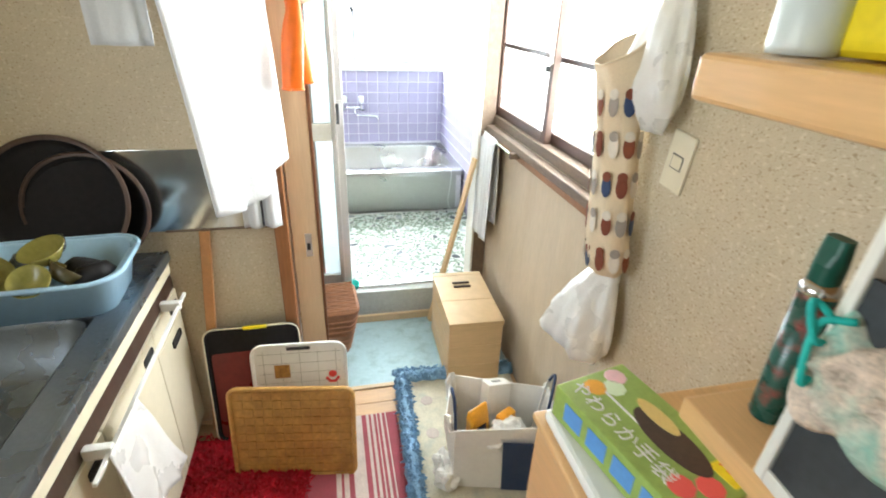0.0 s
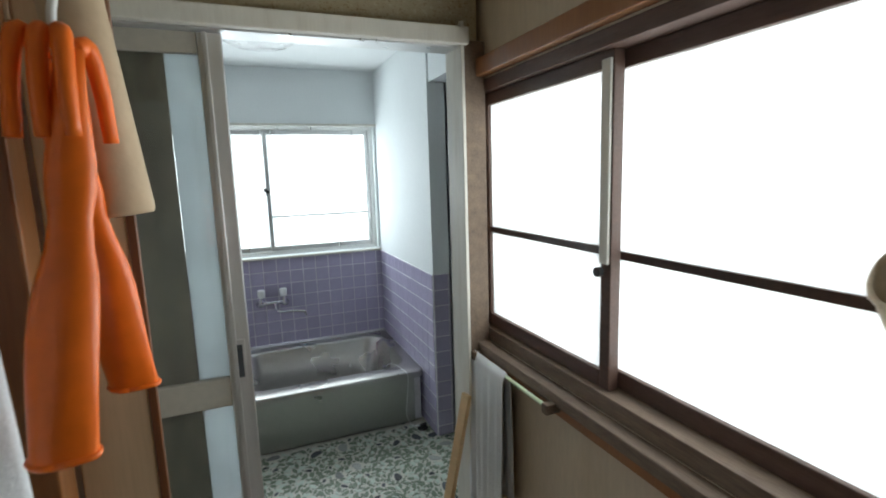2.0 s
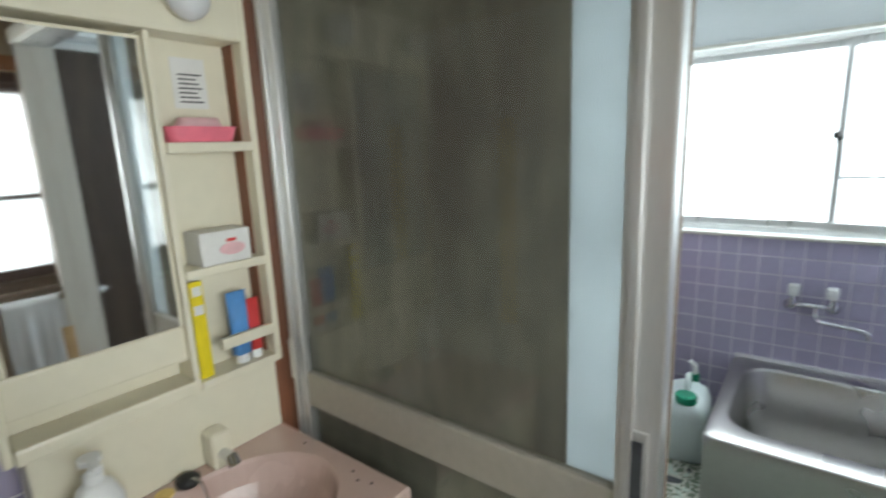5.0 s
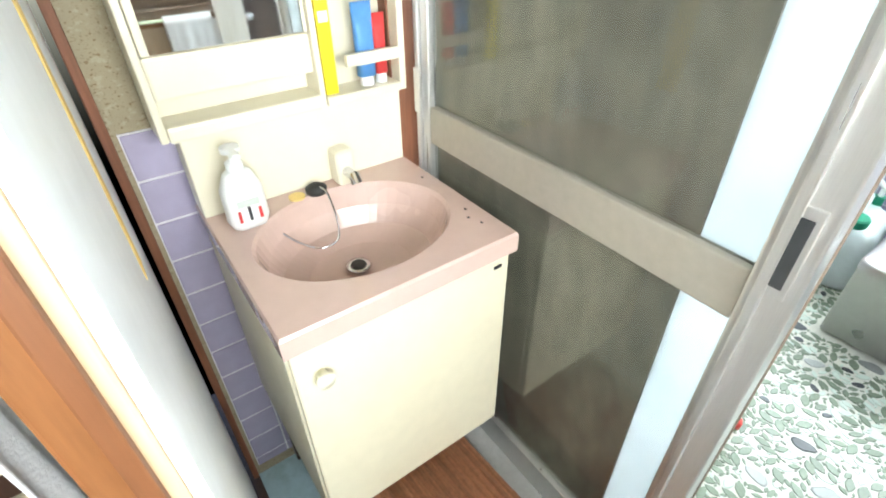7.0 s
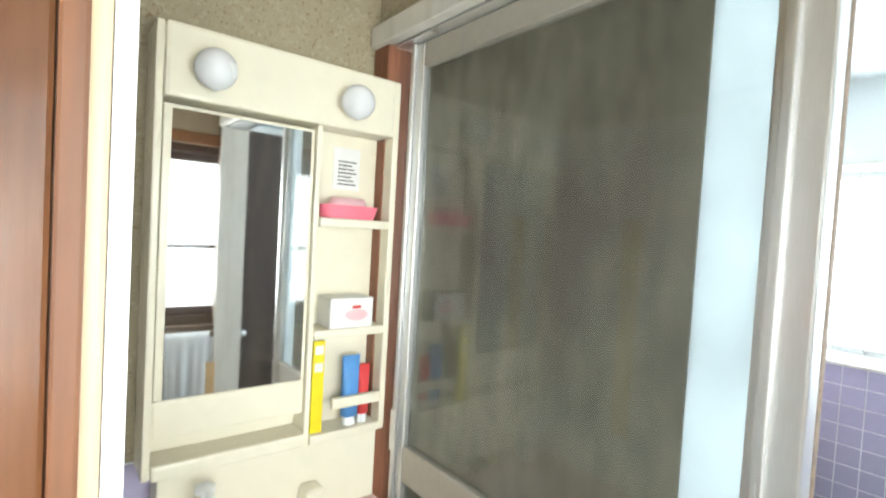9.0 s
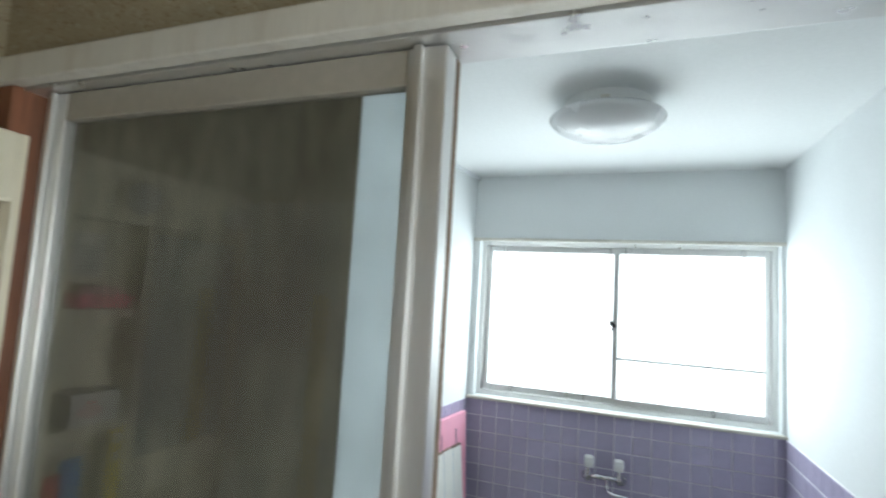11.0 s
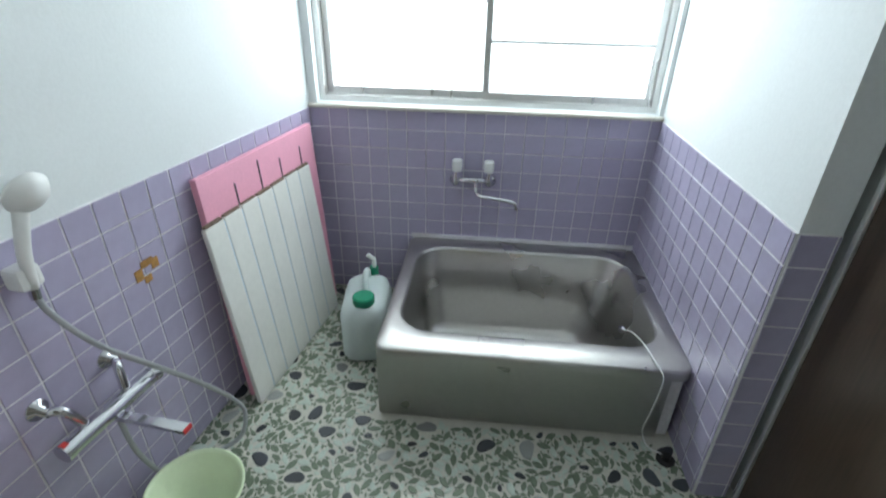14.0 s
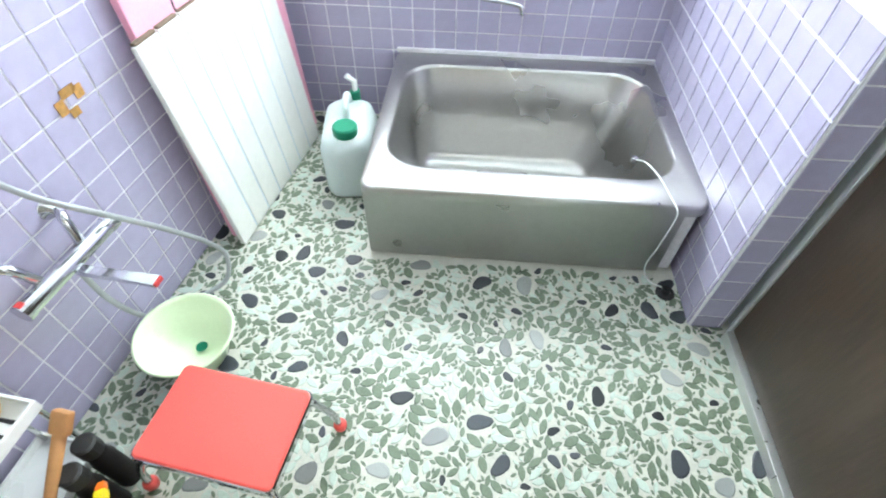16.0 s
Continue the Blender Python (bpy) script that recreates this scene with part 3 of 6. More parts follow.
structure("post_window", box(1.388, RX - 0.002, PART - 0.08, PART - 0.02, FL, 2.1, 0.003), "grime", "bare weathered wood post beside the window", "post")
structure("post_red", box(-0.262, -0.196, PART - 0.085, PART + 0.034, FL, 2.097, 0.003), "redpost", "red-brown stained wooden post", "post")

# right wall with the wooden window
WY0, WY1, WZ0, WZ1 = -3.76, -2.455, 1.1, 1.985
structure("wall_east", wall_with_hole("x", RX, RX + 0.12, -6.2, PART + 0.029, FL - 0.05, 2.5, [(WY0, WY1, WZ0, WZ1)]), "veneer", "beige fibreboard wall below and around the window", "wall")
structure("wallpaper_east", wall_with_hole("x", RX - 0.004, RX, -6.2, -3.775, FL, CEIL, []), "paper", "beige chip wallpaper with brown flecks", "wall")
structure("wall_south", box(-0.8, 1.6, -6.3, -6.2, FL - 0.05, 2.5), "paper", "chip wallpaper wall of the kitchen", "wall")
# its opening belongs to the unseen window assumed over the sink
structure("wall_west_kitchen", wall_with_hole("x", -0.7, -0.6, -6.2, -3.2, FL - 0.05, 2.5, [(-5.2, -4.3, 1.25, 1.95)]), "paper", "chip wallpaper wall beside the sink", "wall")
structure("wall_west_washroom", box(LX - 0.1, LX, -3.1, PART - 0.07, FL - 0.05, 2.5), "paper_dark", "grey-beige chip wallpaper in the washroom", "wall")
structure("wall_kitchen_washroom", box(-0.7, 0.4, -3.2, -3.165, FL - 0.05, 2.5), "paper", "chip wallpaper wall at the end of the counter", "wall")
structure("wall_over_pocket", box(LX - 0.1, 0.4, -3.165, -3.1, 2.03, 2.5), "paper_dark", "wallpaper above the sliding door", "wall")
structure("wall_over_doorway", box(0.4, RX, -3.2, -3.1, 2.2, 2.5), "paper", "wallpaper above the doorway", "wall")
structure("ceiling", box(-0.7, 1.6, -6.25, PART - 0.07, CEIL, CEIL + 0.06), "ceilpanel", "beige board ceiling", "ceiling")
structure("trim_ceiling_wash", box(LX, LX + 0.05, -3.1, PART - 0.07, 2.3, CEIL, 0.003), "leafwood", "pale wooden ceiling batten", "trim")

# floors
bf = bmesh.new()
for a in ((-0.5, 0.56, PART, 0.05), (1.715, 2.0, PART, 0.05), (0.56, 1.715, PART, -0.95), (0.56, 1.715, -0.05, 0.05)):
    box(*a, -0.1, 0.0, bm=bf)
structure("floor_bath", bf, "bathfloor", "bathroom floor of pale ground set with mosaic chips", "floor")
structure("floor_washroom", box(LX, RX, -3.1, PART - 0.09, FL - 0.06, FL), "bluefloor", "pale blue painted floor, scuffed and chipped", "floor")
kf = structure("floor", box(-0.7, RX, -6.2, -3.1, FL - 0.06, FL - 0.012), "brown", "worn wooden plank floor of the kitchen", "floor")
structure("floor_edge", box(0.4, RX, -3.125, -3.1, FL - 0.01, FL + 0.006, 0.003), "leafwood", "wooden strip where the floors meet", "trim")

# ---- windows and doors ----


def alu_window():
    w = thing("window_1", (0.04, 0.06, SILL + 0.02), "aluminium sliding bathroom window with two patterned glass sashes", "window", kind="structure")
    W, H = 1.69, 1.01
    b = bmesh.new()
    for a in ((0, 0.028, 0, 0.09, 0, H), (W - 0.028, W, 0, 0.09, 0, H), (0.028, W - 0.028, 0, 0.09, 0, 0.03), (0.028, W - 0.028, 0, 0.09, H - 0.035, H)):
        box(*a, 0.002, bm=b)
    part("window_frame", b, "alu", w)
    for name, x0, x1, y in (("sash", 0.03, 0.865, 0.05), ("sash", 0.835, W - 0.03, 0.02)):
        b = bmesh.new()
        for a in ((x0, x0 + 0.03, y, y + 0.025, 0.03, H - 0.035), (x1 - 0.03, x1, y, y + 0.025, 0.03, H - 0.035), (x0 + 0.03, x1 - 0.03, y, y + 0.025, 0.03, 0.065), (x0 + 0.03, x1 - 0.03, y, y + 0.025, H - 0.07, H - 0.035)):
            box(*a, 0.002, bm=b)
        s = part("sash", b, "alu", w)
        part("pane", box(x0 + 0.03, x1 - 0.03, y + 0.01, y + 0.015, 0.065, H - 0.07), "frost", s, "white patterned privacy glass", shadow=False)
    part("outer_rail", box(0.865, W - 0.06, 0.021, 0.0295, 0.295, 0.31, 0.002), "white", w, "pale bar across the glass")
    b = lathe([(0, -0.01), (0.014, -0.01), (0.014, 0.012), (0, 0.012)], 16, pose(0.842, 0.012, 0.5, 90))
    box(0.832, 0.84, -0.02, 0.01, 0.47, 0.5, 0.002, bm=b)
    box(0.815, 0.84, -0.018, -0.008, 0.5, 0.53, 0.003, bm=b)
    part("latch", b, "rubber", w, "dark window latch")


def wooden_window():
    w = thing("window_2", (RX, WY1, WZ0), "old wooden sliding window with patterned glass", "window", kind="structure")
    L, H = WY1 - WY0, WZ1 - WZ0     # local y runs to minus L
    b = bmesh.new()
    for a in ((-0.004, 0.12, -0.03, 0, 0, H), (-0.004, 0.12, -L, -L + 0.03, 0, H), (-0.004, 0.12, -L + 0.03, -0.03, H - 0.04, H)):
        box(*a, 0.003, bm=b)
    part("window_frame", b, "winwood", w)
    part("track", box(0.0, 0.12, -L + 0.03, -0.03, 0, 0.045, 0.003), "grime", w, "worn dusty sliding track")
    for y0, y1, x, zr in ((-0.655, -0.028, 0.02, 0.378), (-L + 0.03, -0.6, 0.055, 0.366)):
        b = bmesh.new()
        h0, h1 = 0.045, H - 0.04
        for a in ((x, x + 0.03, y0, y0 + 0.035, h0, h1), (x, x + 0.03, y1 - 0.02, y1, h0, h1), (x, x + 0.03, y0 + 0.035, y1 - 0.02, h0, h0 + 0.045), (x, x + 0.03, y0 + 0.035, y1 - 0.02, h1 - 0.04, h1)):
            box(*a, 0.003, bm=b)
        s = part("sash", b, "winwood", w)
        part("rail", box(x + 0.006, x + 0.026, y0 + 0.03, y1 - 0.02, zr, zr + 0.02, 0.002), "brown", s, "thin dark glazing bar")
        for z0, z1 in ((h0 + 0.045, zr), (zr + 0.02, h1 - 0.04)):
            part("pane", box(x + 0.012, x + 0.016, y0 + 0.035, y1 - 0.02, z0, z1), "frost", s, "patterned privacy glass", shadow=False)
    part("tape", box(0.013, 0.02, -0.65, -0.622, 0.36, H - 0.06), "whitewood", w, "strip of white tape on the stile")
    b = sweep([(0.0, -0.628, 0.34), (0.014, -0.628, 0.34)], 0.012, 10)
    part("latch", b, "rubber", w, "small dark screw latch")


def sliding_glass_door():
    """Aluminium door leaf with an added dark board and a white sheet behind its glass."""
    d = thing("sliding_door", (-0.16, PART - 0.02, 0.16), "aluminium sliding bathroom door with grimy glass, pushed open", "door")
    W, H = 0.845, 1.918
    for x0, x1, lab in ((0.0, 0.05, ""), (W - 0.062, W, "")):
        b = box(x0, x1, -0.02, 0.02, 0, H, 0.004)
        box(x0 + 0.012, x0 + 0.026, -0.03, -0.02, 0, H, 0.003, bm=b)
        part("stile", b, "alu", d)
    part("top_rail", box(0.05, W - 0.062, -0.018, 0.018, H - 0.055, H, 0.003), "alubeige", d)
    part("middle_rail", box(0.05, W - 0.062, -0.018, 0.018, 0.858, 0.946, 0.004), "alubeige", d, "wide beige aluminium cross rail")
    part("bottom_rail", box(0.05, W - 0.062, -0.018, 0.018, 0, 0.09, 0.003), "alu", d)
    for z0, z1 in ((0.946, H - 0.055), (0.09, 0.858)):
        part("pane", box(0.05, W - 0.062, -0.004, 0.0, z0, z1), "glass", d, shadow=False)
        # added board: the grimy glass's darkness against the bathroom, put into its colour
        part("board", box(0.05, 0.698, 0.004, 0.012, z0, z1), "film", d, "added brown board for the dark look of the grimy glass")
        b = box(0.7, W - 0.062, 0.004, 0.01, z0, z1)
        part("white_sheet", b, "thinsheet", d, "white dimpled sheet behind the glass")
    h = part("handle", box(W - 0.05, W - 0.014, -0.026, -0.021, 0.93, 1.06, 0.002), "alu", d, "recessed pull")
    part("recess", box(W - 0.043, W - 0.021, -0.028, -0.0262, 0.945, 1.045, 0.0005), "slate", h)
    h = part("handle", box(0.014, 0.036, -0.036, -0.031, 0.93, 1.03, 0.002), "alu", d, "recessed pull")
    part("bumper", box(W - 0.05, W, 0.021, 0.04, 0, H, 0.003), "grime", d, "dark brown edge strip")


def wooden_sliding_door():
    d = thing("wooden_door", (-0.27, -3.145, FL), "open sliding door with light wood frame and white panel", "door")
    part("stile", box(0.71, 0.81, -0.017, 0.004, 0, 2.05, 0.003), "leafwood", d)
    part("stile", box(0.0, 0.08, -0.017, 0.004, 0, 2.05, 0.003), "leafwood", d)
    for z0, z1 in ((0, 0.12), (1.95, 2.05)):
        part("rail", box(0.08, 0.71, -0.017, 0.004, z0, z1, 0.003), "leafwood", d)
    part("panel", box(0.08, 0.71, -0.008, 0.004, 0.12, 1.95), "strip", d, "smooth white door panel")
    part("back_sheet", box(0.0, 0.808, 0.0045, 0.015, 0.01, 2.04), "strip", d, "smooth white back sheet")
    h = part("latch_plate", box(0.76, 0.785, -0.021, -0.017, 0.77, 0.87, 0.002), "alu", d, "small steel latch plate")
    part("latch", box(0.766, 0.779, -0.024, -0.021, 0.8, 0.83, 0.001), "rubber", h)
    part("edge_strip", box(0.81, 0.822, -0.019, -0.006, 0, 2.05, 0.002), "edge", d, "orange-brown edge strip with shade in its colour")
    part("tape", box(0.3, 0.36, 0.0152, 0.017, 1.1, 1.75), "sponge", d, "yellowed strip of tape")


def bath_side_door():
    d = thing("door_2", (1.885, -1.8, 0.0), "dark brown veneered bathroom door in an aluminium frame", "door")
    part("leaf", box(-0.012, 0.02, -0.53, 0.53, 0.05, 2.17, 0.003), "door", d)
    for a in ((-0.02, 0.03, 0.53, 0.548, 0, 2.2), (-0.02, 0.03, -0.556, -0.53, 0, 2.2), (-0.02, 0.03, -0.53, 0.53, 2.17, 2.2), (-0.035, 0.03, -0.53, 0.53, 0, 0.045)):
        part("frame", box(*a, 0.003), "alu", d)
    b = lathe([(0, 0), (0.022, 0), (0.024, 0.03), (0.015, 0.045), (0, 0.045)], 20, pose(-0.012, -0.46, 0.95, 0, -90))
    part("knob", b, "chrome", d, smooth=True)


alu_window()
wooden_window()
sliding_glass_door()
wooden_sliding_door()
bath_side_door()
structure("jamb_kitchen", box(0.385, 0.435, -3.225, -3.165, FL, 2.2, 0.004), "trim", "orange-brown stained door post", "post")
structure("trim_window_lower", box(RX - 0.03, RX, -3.8, -2.5, 1.03, 1.065, 0.004), "trim", "orange-brown wooden strip under the window", "trim")
structure("trim_window_ledge", box(RX - 0.045, RX + 0.0, -3.8, -2.5, 1.065, 1.1, 0.005), "grime", "weathered wooden window ledge", "trim")
structure("trim_window_upper", box(RX - 0.035, RX, -3.9, -2.53, 1.99, 2.045, 0.004), "trim", "orange-brown wooden rail above the window", "trim")
structure("trim_door_corner", box(LX, LX + 0.01, -3.118, -3.1, FL, 2.05, 0.002), "redpost", "thin brown corner strip", "trim")
structure("trim_sink_window", box(-0.66, -0.6, -5.2, -4.3, 1.22, 1.25), "winwood", "window board of the unseen window assumed over the sink", "trim")

# ---- bathroom things ----


def bathtub():
    t = thing("bathtub", (0.52, -1.0, 0.0), "brushed stainless steel bathtub, dulled and water-marked", "bathtub")
    W, D, H = 1.225, 0.985, 0.372

    def ring(x0, x1, y0, y1, r, z):
        return rr_ring(x1 - x0, y1 - y0, r, z, (x0 + x1) / 2, (y0 + y1) / 2, 7)
    rings = [ring(0, W, 0, D, 0.05, H - 0.045), ring(0, W, 0, D, 0.05, H - 0.012), ring(0.004, W - 0.004, 0.004, D - 0.004, 0.05, H - 0.003), ring(0.012, W - 0.012, 0.012, D - 0.012, 0.045, H),
             ring(0.06, 1.155, 0.12, 0.87, 0.15, H + 0.004), ring(0.066, 1.15, 0.126, 0.864, 0.15, H + 0.002), ring(0.074, 1.142, 0.134, 0.856, 0.145, H - 0.012),
             ring(0.1, 1.05, 0.16, 0.835, 0.14, 0.05), ring(0.115, 1.0, 0.175, 0.82, 0.13, -0.08), ring(0.13, 0.98, 0.195, 0.8, 0.12, -0.12), ring(0.17, 0.93, 0.235, 0.76, 0.1, -0.135), ring(0.3, 0.8, 0.4, 0.65, 0.08, -0.138)]
    b = loft(rings, cap0=False, cap1=True)
    part("basin", b, "steel", t, smooth=True)
    b = bmesh.new()
    box(0.012, W - 0.07, 0.012, 0.02, 0.012, H - 0.04, 0.003, bm=b)
    part("front_panel", b, "steel", t, "stainless front panel with whitish water marks")
    part("side_panel", box(0.006, 0.016, 0.02, D - 0.01, 0.012, H - 0.04, 0.002), "steel", t)
    part("end_panel", box(W - 0.07, W - 0.02, 0.03, 0.05, 0.012, H - 0.045, 0.002), "grout", t, "crumbling mortar end")
    for x in (0.05, 1.05):
        part("foot", box(x, x + 0.04, 0.03, 0.07, 0, 0.014), "rubber", t)
    part("seam", box(0.0, W, D - 0.004, D + 0.012, H - 0.01, H + 0.015, 0.004), "grout", t, "pale sealant along the wall")


def drain_hose():
    h = thing("overflow_hose", (1.69, -1.02, 0), "thin white plug cord hanging over the tub rim", "hose")
    part("cord", sweep([(-0.13, 0.36, 0.3), (-0.115, 0.28, 0.35), (-0.1, 0.15, 0.384), (-0.085, 0.06, 0.383), (-0.075, 0.0, 0.38), (-0.072, -0.018, 0.34), (-0.085, -0.022, 0.2), (-0.095, -0.02, 0.1), (-0.06, -0.025, 0.02), (-0.01, -0.05, 0.012)], 0.0028, 8, smooth_n=6), "white", h, smooth=True)
    part("fitting", lathe([(0, 0), (0.014, 0), (0.014, 0.02), (0, 0.022)], 12, pose(-0.13, 0.36, 0.29)), "chrome", h)


def floor_drain():
    d = thing("floor_drain", (1.69, -1.09, 0), "small black rubber floor drain plug", "drain")
    part("ring", lathe([(0, 0.002), (0.035, 0.002), (0.036, 0.008), (0.028, 0.012), (0, 0.012)], 20), "rubber", d)
    part("plug", lathe([(0, 0.012), (0.018, 0.012), (0.016, 0.03), (0, 0.032)], 14), "rubber", d)


def bath_tap():
    t = thing("bath_tap", (0.85, -0.005, 0.72), "chrome two-handle wall tap with white knobs", "tap")
    for x in (-0.095, 0.095):
        part("flange", lathe([(0, 0), (0.03, 0), (0.026, 0.014), (0.014, 0.02), (0.013, 0.05), (0, 0.05)], 20, pose(x, 0, 0, 90)), "chrome", t, smooth=True)
        part("valve", lathe([(0, -0.01), (0.018, -0.01), (0.02, 0.02), (0.014, 0.05), (0.012, 0.075), (0, 0.075)], 16, pose(x * 0.9, -0.05, 0)), "chrome", t, smooth=True)
        k = loft([rr_ring(0.046, 0.046, 0.014, 0.065), rr_ring(0.054, 0.054, 0.018, 0.09), rr_ring(0.052, 0.052, 0.018, 0.118), rr_ring(0.04, 0.04, 0.014, 0.124)], m=pose(x * 0.86, -0.05, 0))
        part("knob", k, "white", t, "white plastic knob", smooth=False)
    part("body", sweep([(-0.09, -0.05, 0.015), (0.09, -0.05, 0.015)], 0.014, 14), "chrome", t, smooth=True)
    part("spout", sweep([(0.02, -0.05, 0.01), (0.02, -0.065, -0.03), (0.04, -0.1, -0.048), (0.12, -0.14, -0.045), (0.2, -0.17, -0.045), (0.225, -0.18, -0.055), (0.23, -0.182, -0.08)], 0.01, 12, smooth_n=5), "chrome", t, smooth=True)


def bath_lid():
    """Pink foam sheet and folded ribbed lid leaning on the left wall, set in the wall's own line."""
    f = thing("foam_sheet", (0, 0, 0), "pink foam bath mat standing against the tiles", "mat")
    f.matrix_basis = SKEW @ pose(0, 0, 0)
    lean = pose(0.072, 0, 0.0, 0, -3.0)
    b = box(0.0, 0.028, -0.945, -0.1, 0.0, 1.01, 0.004, m=lean)
    part("slab", b, "foampink", f)
    for y in (-0.75, -0.58, -0.42, -0.24):
        part("slit", box(0.0282, 0.0298, y - 0.004, y + 0.004, 0.8, 0.93 if y != -0.58 else 0.97, m=lean), "ink", f, "dark slit")
    g = thing("folding_cover", (0, 0, 0), "white ribbed folding bath lid leaning against the pink mat", "bath lid")
    g.matrix_basis = SKEW.copy()
    lean = pose(0.134, 0, 0.004, 0, -5.6)
    n, y0, y1 = 7, -0.985, -0.2
    w = (y1 - y0) / n
    for i in range(n):
        a = y0 + i * w
        part("slat", box(0, 0.022, a + 0.003, a + w - 0.003, 0, 0.832 + 0.004 * (i % 3), 0.005, m=lean), "lidwhite", g)
        if i:
            part("hinge", box(0.003, 0.0195, a - 0.003, a + 0.003, 0.002, 0.826, m=lean), "lidblue", g, "pale blue flexible joint")
        part("end_cap", box(0.002, 0.02, a + 0.008, a + w - 0.008, 0.834, 0.844, 0.002, m=lean), "grime", g, "brownish worn end")


def jerrycan():
    c = thing("jerrycan", (0.37, -0.5, 0), "milky white plastic water can with a green cap", "water can", rz=8)
    k = 1.13      # tall for its width
    rings = [rr_ring(0.21, 0.33, 0.06, 0.0), rr_ring(0.235, 0.36, 0.08, 0.02), rr_ring(0.235, 0.36, 0.08, 0.21 * k), rr_ring(0.2, 0.34, 0.07, 0.255 * k), rr_ring(0.13, 0.28, 0.06, 0.28 * k)]
    part("body", loft(rings), "can", c, smooth=True)
    part("handle", sweep([(0, -0.02, 0.3), (0, 0.0, 0.365), (0, 0.05, 0.375), (0, 0.1, 0.355), (0, 0.12, 0.3)], 0.016, 10, smooth_n=4), "can", c, smooth=True)
    b = lathe([(0, 0.27), (0.05, 0.27), (0.052, 0.275), (0.052, 0.305), (0.046, 0.312), (0, 0.312)], 28, pose(0, -0.11, 0.036))
    part("cap", b, "green", c, "dark green screw cap")
    b = lathe([(0, 0.27), (0.022, 0.27), (0.022, 0.32), (0, 0.32)], 16, pose(0.03, 0.14, 0.036))
    part("tap_collar", b, "green", c, "green spout collar")
    part("spout", sweep([(0.03, 0.14, 0.345), (0.03, 0.145, 0.395), (0.0, 0.14, 0.425)], 0.012, 10), "white", c, "white spout")


def shower_mixer():
    m = thing("shower_mixer", (0, 0, 0), "chrome thermostatic shower mixer bar on the tiled wall", "shower tap")
    m.matrix_basis = SKEW @ pose(0, -1.525, 0.515)
    for y, z in ((-0.125, 0.095), (0.095, 0.088)):
        part("flange", lathe([(0, 0), (0.033, 0), (0.03, 0.012), (0.014, 0.018), (0.013, 0.05), (0, 0.05)], 20, pose(0.0, y, z, 0, 90)), "chrome", m, smooth=True)
        part("elbow", sweep([(0.04, y, z), (0.07, y + (0.02 if y < 0 else -0.02), z - 0.01), (0.09, y * 0.6, 0.0)], 0.014, 12, smooth_n=4), "chrome", m, smooth=True)
    part("bar", sweep([(0.1, -0.15, 0), (0.1, 0.14, 0)], 0.025, 24), "chrome", m, smooth=False)
    part("end_knob", sweep([(0.1, -0.17, 0), (0.1, -0.15, 0)], 0.027, 24), "chrome", m)
    part("mark", box(0.094, 0.112, -0.166, -0.15, 0.018, 0.0285), "redprint", m, "small red mark")
    part("end_knob", sweep([(0.1, 0.14, 0), (0.1, 0.165, 0)], 0.027, 24), "chrome", m)
    s = part("spout", loft([[(0.1, -0.012, -0.02), (0.1, 0.012, -0.02), (0.1, 0.012, -0.04), (0.1, -0.012, -0.04)], [(0.3, 0.02, -0.062), (0.3, 0.055, -0.062), (0.3, 0.055, -0.074), (0.3, 0.02, -0.074)]]), "chrome", m)
    part("tip", box(0.298, 0.304, 0.022, 0.053, -0.076, -0.061), "redprint", s, "red tip")


def shower():
    s = thing("hand_shower", (0, 0, 0), "white hand shower on a wall holder with grey hose", "shower")
    s.matrix_basis = SKEW.copy()
    part("holder", box(0.0, 0.06, -1.59, -1.53, 0.95, 1.01, 0.012), "white", s)
    part("handle", sweep([(0.05, -1.56, 0.95), (0.06, -1.553, 1.05), (0.075, -1.53, 1.16)], 0.014, 14, smooth_n=4, r_end=0.018), "white", s, smooth=True)
    part("head", lathe([(0, -0.012), (0.05, -0.012), (0.055, 0.0), (0.04, 0.022), (0.016, 0.035), (0, 0.036)], 28, pose(0.09, -1.515, 1.19, 0, 120)), "white", s, smooth=True)
    part("collar", sweep([(0.048, -1.562, 0.92), (0.05, -1.56, 0.955)], 0.013, 12), "chrome", s)
    part("hose", sweep([(0.048, -1.562, 0.93), (0.06, -1.55, 0.86), (0.09, -1.49, 0.72), (0.14, -1.39, 0.57), (0.17, -1.28, 0.41), (0.2, -1.18, 0.24), (0.22, -1.16, 0.15), (0.2, -1.2, 0.05), (0.1, -1.28, 0.014), (-0.02, -1.33, 0.014), (0.05, -1.43, 0.1), (0.08, -1.5, 0.3), (0.1, -1.525, 0.49)], 0.0085, 10, smooth_n=10), "hose", s, "grey ribbed hose", smooth=True)


def wash_basin():
    b = thing("wash_bowl", (0.012, -1.492, 0.0), "pale green plastic wash bowl standing on the floor", "wash bowl")
    part("bowl", lathe([(0, 0.004), (0.1, 0.0), (0.105, 0.006), (0.145, 0.11), (0.156, 0.125), (0.158, 0.132), (0.15, 0.134), (0.142, 0.122), (0.1, 0.016), (0, 0.013)], 40, pose(0, 0, 0.004, 1, 2)), "mint", b, smooth=True)
    part("mark", lathe([(0, 0), (0.02, 0), (0.02, 0.001), (0, 0.001)], 12, pose(0.02, 0.01, 0.028)), "green", b, "small green mark")


